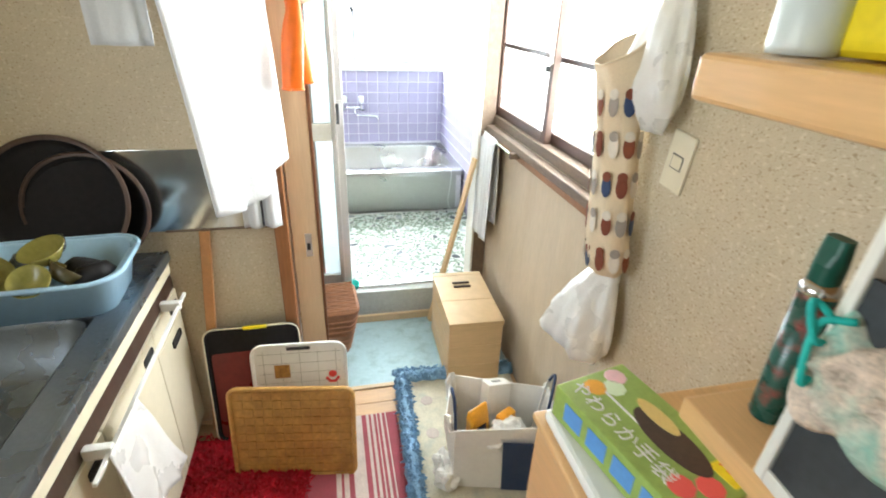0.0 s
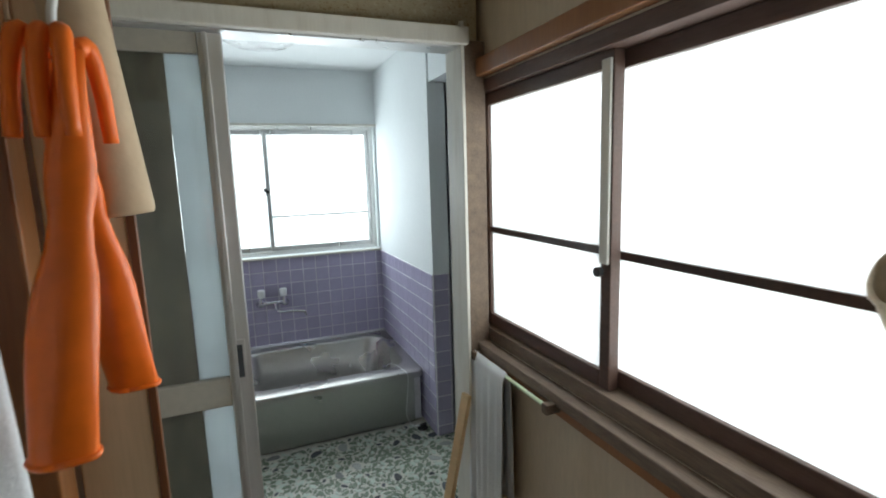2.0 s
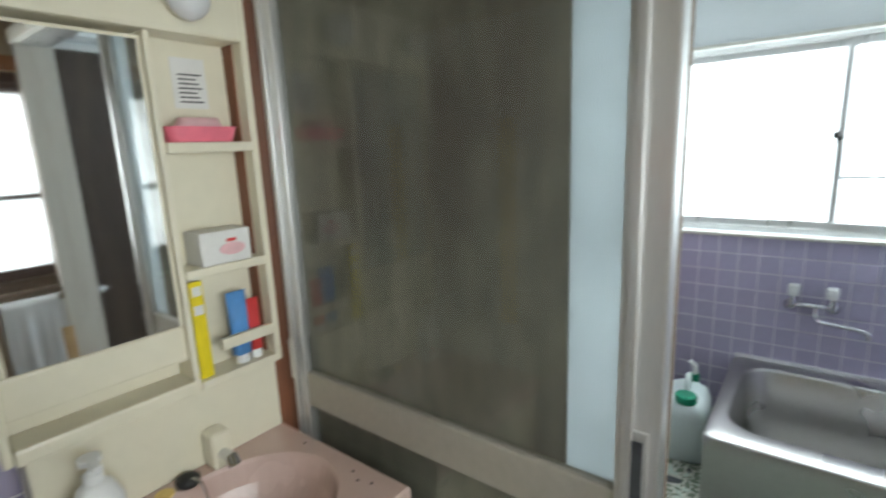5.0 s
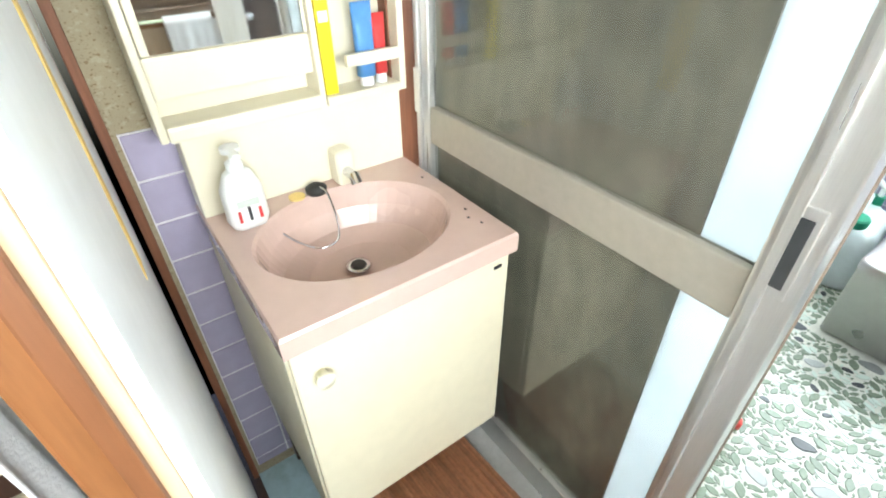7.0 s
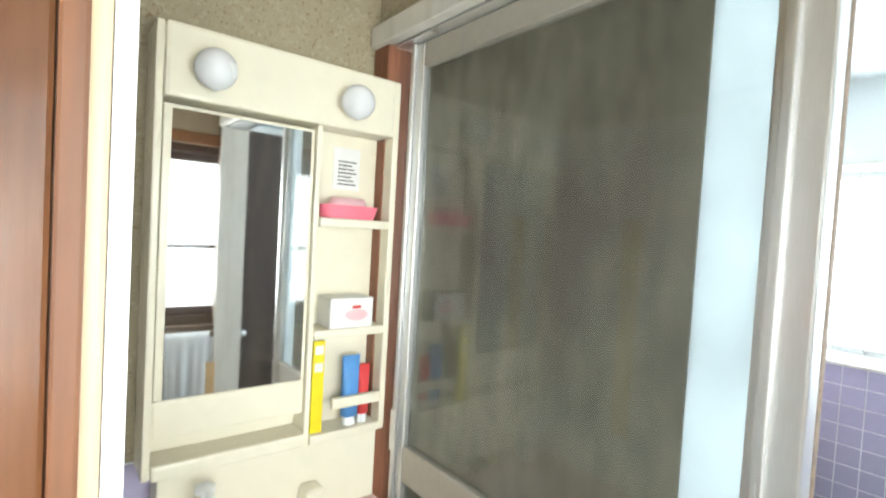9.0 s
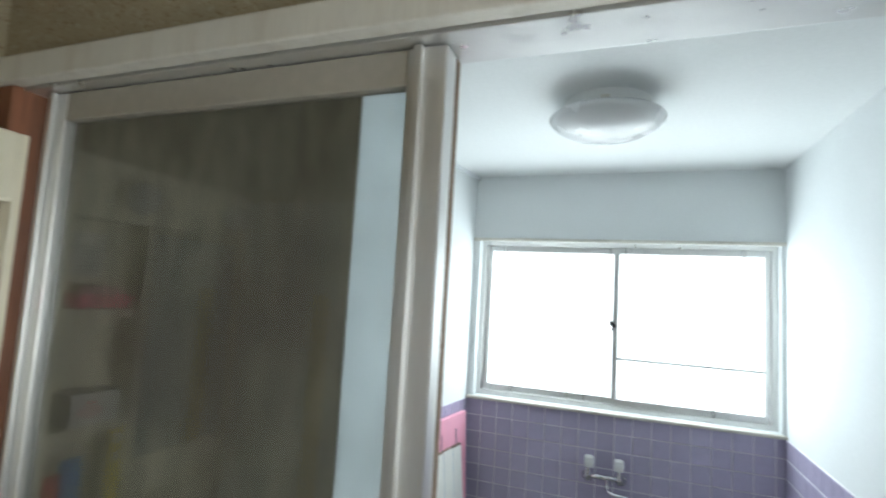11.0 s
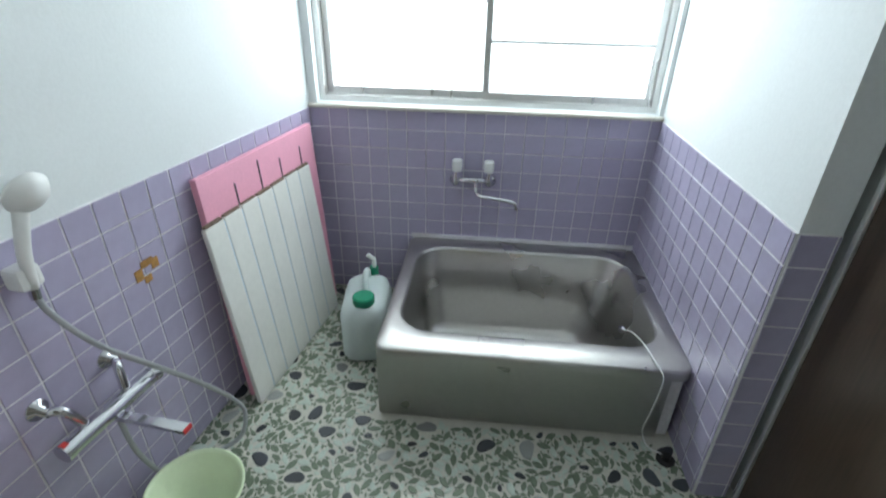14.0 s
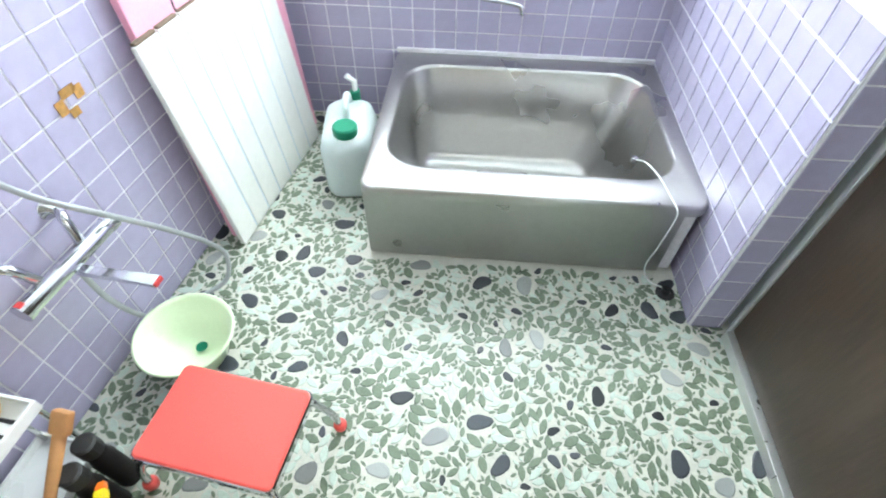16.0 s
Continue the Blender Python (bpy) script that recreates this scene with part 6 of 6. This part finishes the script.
    r = thing("hook_rail", (1.46, -4.1, 1.78), "cream hook rail on the wall", "hook rail")
    part("board", box(-0.02, 0, 0.0, 0.42, 0, 0.04, 0.003), "cream", r)
    for y in (0.23, 0.3):
        part("hook", sweep([(-0.02, y, 0.03), (-0.04, y, 0.02), (-0.045, y, 0.03)], 0.003, 6), "chrome", r)
    s = thing("light_switch", (RX - 0.005, -3.968, 1.32), "cream light switch plate with one rocker", "light switch")
    s.matrix_basis = pose(RX - 0.005, -3.968, 1.32, 6)
    part("plate", box(-0.008, 0, -0.042, 0.042, -0.074, 0.074, 0.004), "cream", s)
    part("rocker", box(-0.011, -0.008, -0.018, 0.018, -0.016, 0.016, 0.002), "cream", s)
    part("rocker_gap", box(-0.0086, -0.0082, -0.021, 0.021, -0.019, 0.019), "ink", s)


CHEST = Matrix.Translation((0.215, -1.75, 0.576)) @ Matrix.Diagonal((0.65, 0.65, 0.65, 1))    # frame of the chest and what stands on it


def on_chest(*things):
    for o in things:
        o.matrix_basis = CHEST @ o.matrix_basis


def low_cabinet():
    c = thing("low_cabinet", (RX - 0.012, -4.13, FL), "varnished pine low cupboard beside the wall", "cupboard")
    D, L, T, F, B = 0.375, 2.0, 0.77, -0.912, 0.45
    part("top", box(-D, B, -L, 0, T - 0.025, T, 0.008), "shelfwood", c)
    part("side", box(-D + 0.015, B, -0.03, -0.01, F, T - 0.025), "shelfwood", c)
    part("front", box(-D + 0.01, -D + 0.028, -L, -0.032, F, T - 0.027, 0.003), "shelfwood", c)
    part("back_panel", box(B - 0.01, B, -L, -0.03, F, T - 0.026), "shelfwood", c)
    part("rear_ledge", box(-0.12, B, -L, -0.19, T, 0.95, 0.006), "shelfwood", c)
    cl = thing("table_cloth", (RX - 0.2, -4.3, FL + T), "folded pale cloth under the glove box", "cloth")
    part("fold", box(-0.17, 0.0, -0.3, 0.14, 0.0, 0.035, 0.012), "lidwhite", cl)
    b = thing("glove_box", (1.243, -4.347, FL + T + 0.037), "green carton of disposable gloves with an oval opening", "carton", rz=12)
    w, l, h = 0.205, 0.385, 0.09
    part("carton", box(-w / 2, w / 2, -l / 2, l / 2, 0, h, 0.003), "boxgreen", b)
    part("opening", lathe([(0, 0), (1, 0), (1, 0.0012), (0, 0.0012)], 28, pose(0.02, -0.04, h + 0.0003) @ Matrix.Diagonal((0.04, 0.1, 1, 1))), "brown", b, "dark oval opening")
    part("film", lathe([(0, 0), (1, 0), (1, 0.0008), (0, 0.0008)], 24, pose(0.045, 0.02, h + 0.0018) @ Matrix.Diagonal((0.02, 0.06, 1, 1))), "sponge", b, "cream glove showing in the opening")
    for k, (x, y, m) in enumerate(((-0.05, -0.13, "coral"), (0.0, -0.155, "coral"), (-0.02, 0.15, "amber"), (0.05, 0.16, "palepink"), (0.02, 0.13, "mint"))):
        part("flower", lathe([(0, 0), (0.028, 0), (0.026, 0.001), (0, 0.001)], 9, pose(x, y, h + 0.0004)), m, b, "printed flower")
    for k in range(4):
        part("print", box(-w / 2 - 0.0014, -w / 2 - 0.0002, -0.15 + 0.08 * k, -0.09 + 0.08 * k, 0.02, 0.07), "blueprint", b, "blue printed patch")
    part("number_patch", box(0.04, 0.098, -0.178, -0.115, h + 0.0002, h + 0.0012), "yellow", b)

    def words(text, size, m, mat_name):
        cu = bpy.data.curves.new("lettering", "FONT")
        cu.body, cu.size, cu.extrude, cu.align_x = text, size, 0.0006, "CENTER"
        tmp = new("lettering", cu)
        me = bpy.data.meshes.new_from_object(tmp.evaluated_get(bpy.context.evaluated_depsgraph_get()))
        bpy.data.objects.remove(tmp)
        me.materials.clear()
        me.materials.append(M[mat_name])
        o = new("lettering", me)
        o.parent, o.matrix_basis = b, m
    words("100", 0.04, pose(0.06, -0.146, h + 0.002, 0, 0, -90), "redprint")
    words("やわらか手袋", 0.05, pose(-0.075, 0.03, h + 0.0012, 0, 0, -90), "paperwhite")
    part("print", box(-0.012, -0.006, -0.0, 0.13, h + 0.0002, h + 0.0012), "paperwhite", b)
    on_chest(c, cl, b)


def wall_shelf():
    s = thing("wall_shelf", (RX - 0.005, -4.4, 1.545), "varnished pine wall shelf with rounded edge", "shelf")
    part("board", box(-0.37, 0, -1.2, 0, 0, 0.062, 0.014, seg=4), "shelfwood", s)
    b = thing("yellow_box", (1.33, -4.55, 1.609), "yellow plastic container on the shelf", "container")
    part("body", box(-0.12, 0.12, -0.1, 0.1, 0, 0.18, 0.02, seg=3), "yellow", b)
    j = thing("glass_jar", (1.2, -4.45, 1.609), "clear glass jar on the shelf", "jar")
    part("jar", lathe([(0, 0), (0.04, 0), (0.042, 0.01), (0.042, 0.12), (0.038, 0.12), (0.036, 0.012), (0, 0.01)], 24), "can", j, smooth=True)
    part("lid", lathe([(0, 0.12), (0.044, 0.12), (0.044, 0.14), (0, 0.14)], 24), "white", j)
    c = thing("spray_can", (1.375, -4.335, FL + 0.773), "dark green spray can with a green trigger cap", "spray can")
    c.matrix_basis = pose(1.47, -4.4, 0.902, 0, 0)
    part("can", lathe([(0, 0), (0.031, 0), (0.033, 0.006), (0.033, 0.3), (0.0, 0.3)], 28), "candark", c, smooth=True)
    part("shoulder", lathe([(0.033, 0.3), (0.035, 0.304), (0.035, 0.312), (0.026, 0.325), (0, 0.325)], 28), "chrome", c, "steel shoulder ring", smooth=True)
    part("cap", loft([rr_ring(0.05, 0.05, 0.02, 0.32), rr_ring(0.05, 0.05, 0.02, 0.36), rr_ring(0.036, 0.05, 0.014, 0.385), rr_ring(0.03, 0.046, 0.012, 0.41)]), "capgreen", c, "dark green trigger cap")
    f = thing("board_stand", (1.4, -4.46, FL + 0.773), "white framed blackboard leaning on the cupboard", "blackboard")
    f.matrix_basis = pose(1.35, -4.53, 0.902, 0, 3, -6)
    part("frame", box(-0.02, 0.02, -0.01, 0.012, 0, 0.72, 0.004), "whitewood", f)
    part("frame", box(-0.02, 0.0, -0.8, -0.01, 0.0, 0.03, 0.004), "whitewood", f)
    part("slate", box(-0.014, -0.004, -0.8, -0.011, 0.03, 0.42), "slate", f, "dusty black slate")
    k = thing("crochet_cover", (1.37, -4.71, 1.14), "pink and mint crocheted cover draped on the board", "crochet")
    part("cover", sheet(lambda u, v: (0.02 - 0.1 * math.sin(v * 1.9) + 0.012 * math.sin(u * 22) * math.sin(v * 17), 0.17 - 0.3 * u, 0.12 + 0.015 * math.sin(u * 19 + v * 8) - 0.16 * v * v), 40, 24, 0.01), "crochet", k, smooth=True)
    part("bow", sweep([(-0.03, 0.17, 0.1), (-0.06, 0.2, 0.13), (-0.07, 0.17, 0.08), (-0.04, 0.17, 0.07), (-0.05, 0.16, 0.03), (-0.09, 0.15, 0.02), (-0.06, 0.18, 0.1), (-0.03, 0.15, 0.12)], 0.006, 8, smooth_n=5), "teal", k, "teal yarn bow", smooth=True)
    on_chest(c, f, k)


def waste_bag():
    b = thing("paper_bag", (1.18, -3.69, FL + 0.018), "white and navy paper carrier bag full of packaging", "paper bag", rz=-14)
    w, d, h = 0.34, 0.2, 0.35
    rng = random.Random(5)
    r0 = rr_ring(w, d, 0.02, 0, n=6)
    rings = [r0]
    for f in (0.25, 0.5, 0.75, 0.92, 1.0):
        rings.append([(x * (1 + 0.22 * f) + 0.012 * math.sin(i * 1.7 + f * 5) * f, y * (1 + 0.3 * f) + 0.012 * math.sin(i * 2.3 + f * 4) * f, h * f + (0.03 * math.sin(i * 0.9) if f == 1 else 0)) for i, (x, y, z) in enumerate(r0)])
    inner = [[(x * 0.97, y * 0.96, z) for x, y, z in rings[-1]], [(x * 0.9, y * 0.9, 0.05) for x, y, z in rings[0]]]
    part("bag", loft(rings + inner), "paperwhite", b)
    part("navy_panel", loft([[(0.02, -d / 2 - 0.006, 0.0), (w / 2 + 0.002, -d / 2 - 0.006, 0.0), (w / 2 + 0.002, -d / 2 - 0.003, 0.0), (0.02, -d / 2 - 0.003, 0.0)], [(0.0, -d / 2 * 1.3 - 0.012, 0.29), (w / 2 * 1.2, -d / 2 * 1.3 - 0.012, 0.29), (w / 2 * 1.2, -d / 2 * 1.3 - 0.009, 0.29), (0.0, -d / 2 * 1.3 - 0.009, 0.29)]]), "navy", b, "navy printed panel")
    for x, y in ((-0.17, -0.04), (0.185, 0.06)):
        part("handle", sweep([(x, y - 0.04, 0.28), (x * 1.05, y - 0.03, 0.4), (x * 1.12, y + 0.02, 0.42), (x * 1.08, y + 0.06, 0.36), (x, y + 0.07, 0.28)], 0.006, 8, smooth_n=5), "navy", b, "navy cord handle", smooth=True)
    p = thing("snack_packet", (1.1, -3.69, FL + 0.3), "crumpled amber snack packet in the bag", "packet")
    p.matrix_basis = pose(1.1, -3.68, FL + 0.2, 10, -12, 20)
    part("film", loft([rr_ring(0.07, 0.02, 0.006, 0), rr_ring(0.09, 0.05, 0.015, 0.05), rr_ring(0.085, 0.045, 0.015, 0.14), rr_ring(0.08, 0.012, 0.004, 0.2)]), "amber", p, smooth=True)
    part("label", box(-0.02, 0.02, -0.0275, -0.0255, 0.06, 0.11), "ink", p)
    q = thing("milk_carton", (1.18, -3.63, FL + 0.25), "small white carton with a barcode in the bag", "carton")
    q.matrix_basis = pose(1.18, -3.62, FL + 0.26, -15, 10, 10)
    part("carton", box(-0.05, 0.05, -0.03, 0.03, 0, 0.12, 0.003), "paperwhite", q)
    for i in range(7):
        part("bar", box(-0.02 + i * 0.006, -0.017 + i * 0.006, -0.008, 0.012, 0.1202, 0.121), "ink", q)
    g = thing("gold_packet", (1.2, -3.7, FL + 0.27), "small gold packet in the bag", "packet", rz=30)
    part("packet", box(-0.04, 0.04, -0.02, 0.02, 0, 0.05, 0.01), "amber", g)
    for k, (x, y, z, s) in enumerate(((1.17, -3.76, 0.29, 0.045), (1.22, -3.74, 0.28, 0.04), (1.13, -3.78, 0.27, 0.035), (0.985, -3.66, 0.055, 0.05), (0.975, -3.73, 0.05, 0.045))):
        t = thing("paper_tissue", (x, y, FL + z), "crumpled white paper tissue", "tissue", group="crumpled tissues")
        bm = bmesh.new()
        bmesh.ops.create_icosphere(bm, subdivisions=3, radius=s)
        for v in bm.verts:
            nz = noise.noise(v.co * 40 + Vector((k * 7, 0, 0)))
            v.co *= 1 + 0.55 * nz
        part("paper", bm, "paperwhite", t)


sink_unit()
splash_panel()
dishes()
trays()
rugs()
hanging_cloths()
wall_bags()
low_cabinet()
wall_shelf()
waste_bag()

# ---- floor chips, planks and wall tiles ----


def plank_floor():
    me = bpy.data.meshes.new("plank")
    b = box(-0.08, 1.46, -0.046, 0.046, -0.012, 0.0, 0.002, seg=1)
    b.to_mesh(me)
    b.free()
    me.materials.append(M["floorwood"])
    for i in range(12):
        o = new("plank", me)
        o.parent = kf
        o.location = (0, -3.175 - 0.094 * i, FL)


def mosaic():
    """Leaf-shaped chips and dark pebbles laid over the bathroom floor without touching each other."""
    rng = random.Random(4)
    cell, grid = 0.06, {}

    def free(circles, gap):
        for x, y, r in circles:
            ci, cj = int(x / cell), int(y / cell)
            for i in range(ci - 1, ci + 2):
                for j in range(cj - 1, cj + 2):
                    for X, Y, R in grid.get((i, j), ()):
                        if (X - x) ** 2 + (Y - y) ** 2 < (R + r + gap) ** 2:
                            return False
        return True

    def put(circles):
        for c in circles:
            grid.setdefault((int(c[0] / cell), int(c[1] / cell)), []).append(c)

    def spot():
        return rng.uniform(-0.36, 1.86), rng.uniform(-2.4, -0.02)
    floor = bpy.data.objects["floor_bath"]
    shapes = []
    for k in range(5):
        b = bmesh.new()
        n = 14
        base = []
        for i in range(n):
            a = 2 * math.pi * i / n
            r = 1 + 0.13 * math.sin(a * 2 + k) + 0.09 * math.sin(a * 3 + 2 * k)
            base.append((math.cos(a) * r, math.sin(a) * r * (0.62 + 0.08 * (k % 3))))
        r0 = [b.verts.new((x, y, 0)) for x, y in base]
        r1 = [b.verts.new((x * 0.86, y * 0.86, 0.1)) for x, y in base]
        for i in range(n):
            b.faces.new((r0[i], r0[(i + 1) % n], r1[(i + 1) % n], r1[i]))
        b.faces.new(r1)
        for m in ("pebble", "pebblegrey"):
            me = bpy.data.meshes.new("pebble")
            b.to_mesh(me)
            me.materials.append(M[m])
            shapes.append(me)
        b.free()
    made = 0
    for _ in range(2500):
        if made >= 175:
            break
        x, y = spot()
        if x > 0.5 and y > -1.02:
            continue
        big = made < 95
        s = rng.uniform(0.032, 0.043) if big else rng.uniform(0.014, 0.022)
        c = [(x, y, s)]
        if not free(c, 0.03):
            continue
        put(c)
        o = new("pebble", shapes[2 * rng.randrange(5) + (1 if rng.random() < 0.3 and big else 0)])
        o.parent = floor
        o.matrix_basis = pose(x, y, 0.0005, 0, 0, rng.uniform(0, 360)) @ Matrix.Diagonal((s, s, 0.02, 1))
        made += 1
    data = {"leaf": ([], []), "leafpale": ([], [])}
    for size, tries in ((0.029, 9000), (0.02, 18000), (0.012, 36000), (0.0085, 30000)):
        for _ in range(tries):
            x, y = spot()
            if x > 0.5 and y > -1.02:
                continue
            L = size * rng.uniform(0.85, 1.15)
            w = L * rng.uniform(0.4, 0.55)
            a = rng.uniform(0, math.pi)
            ca, sa = math.cos(a), math.sin(a)
            cs = [(x + ca * L * d, y + sa * L * d, w * q) for d, q in ((-0.6, 0.5), (0, 0.85), (0.6, 0.5))]
            if not free(cs, 0.0008):
                continue
            put(cs)
            vs, fs = data["leafpale" if rng.random() < 0.27 else "leaf"]
            i0 = len(vs)
            pts = [(-L, 0), (-0.5 * L, -0.75 * w), (0.1 * L, -w), (0.65 * L, -0.6 * w), (L, 0), (0.6 * L, 0.7 * w), (0, w), (-0.55 * L, 0.65 * w)]
            for k, z in ((1.0, 0.0004), (0.88, 0.0022)):
                vs.extend((x + (ca * p - sa * q) * k, y + (sa * p + ca * q) * k, z) for p, q in pts)
            fs.extend((i0 + i, i0 + (i + 1) % 8, i0 + 8 + (i + 1) % 8, i0 + 8 + i) for i in range(8))
            fs.append(tuple(range(i0 + 8, i0 + 16)))
    for m, (vs, fs) in data.items():
        me = bpy.data.meshes.new("floor_chips")
        me.from_pydata(vs, [], fs)
        me.materials.append(M[m])
        o = new("floor_chips", me)
        tagged(o, "small leaf-shaped mosaic chips in grey-green and mint set in the floor", "floor chips", kind="stuff")


def tile_wall(parent, m, length, x_from, z_top, skip=None):
    """Square glazed tiles, 0.1 m apart, proud of a grout bed; local x runs along the wall and -y faces the room."""
    P = 0.1
    bed = part("grout_bed", box(x_from, x_from + length, -0.004, 0.0, 0.0, z_top), "grout", parent, "pale grout between the tiles", at=m)
    n = math.ceil(length / P - 0.05)
    rows = math.ceil(z_top / P - 0.05)
    for i in range(n):
        w = min(P, length - i * P)
        for j in range(rows):
            h = min(P, z_top - j * P)
            o = new("tile", TILE)
            o.parent = parent
            o.matrix_basis = m @ pose(x_from + i * P + w / 2, -0.004, z_top - j * P - h / 2) @ Matrix.Diagonal(((w - 0.0052) / 0.096, 1, (h - 0.0052) / 0.096, 1))


b = box(-0.048, 0.048, -0.003, 0.0, -0.048, 0.048, 0.0015, seg=1)
TILE = bpy.data.meshes.new("tile")
b.to_mesh(TILE)
b.free()
TILE.materials.append(M["tile"])
tile_wall(bpy.data.objects["wall_north"], pose(0, 0, 0), 1.75, 0.0, SILL)
tile_wall(bpy.data.objects["wall_east_bath"], pose(1.75, 0, 0, 0, 0, -90), 1.215, 0.01, SILL)
tile_wall(bpy.data.objects["wall_east_bath"], pose(1.75, -1.225, 0), 0.11, 0.0, SILL)
tile_wall(bpy.data.objects["wall_west_bath"], SKEW @ pose(0, 0, 0, 0, 0, 90), 2.4, -2.41, SILL)
tile_wall(bpy.data.objects["wall_west_washroom"], pose(LX, -2.6, 0, 0, 0, 90), 0.5, -0.49, 1.14)
plank_floor()
mosaic()
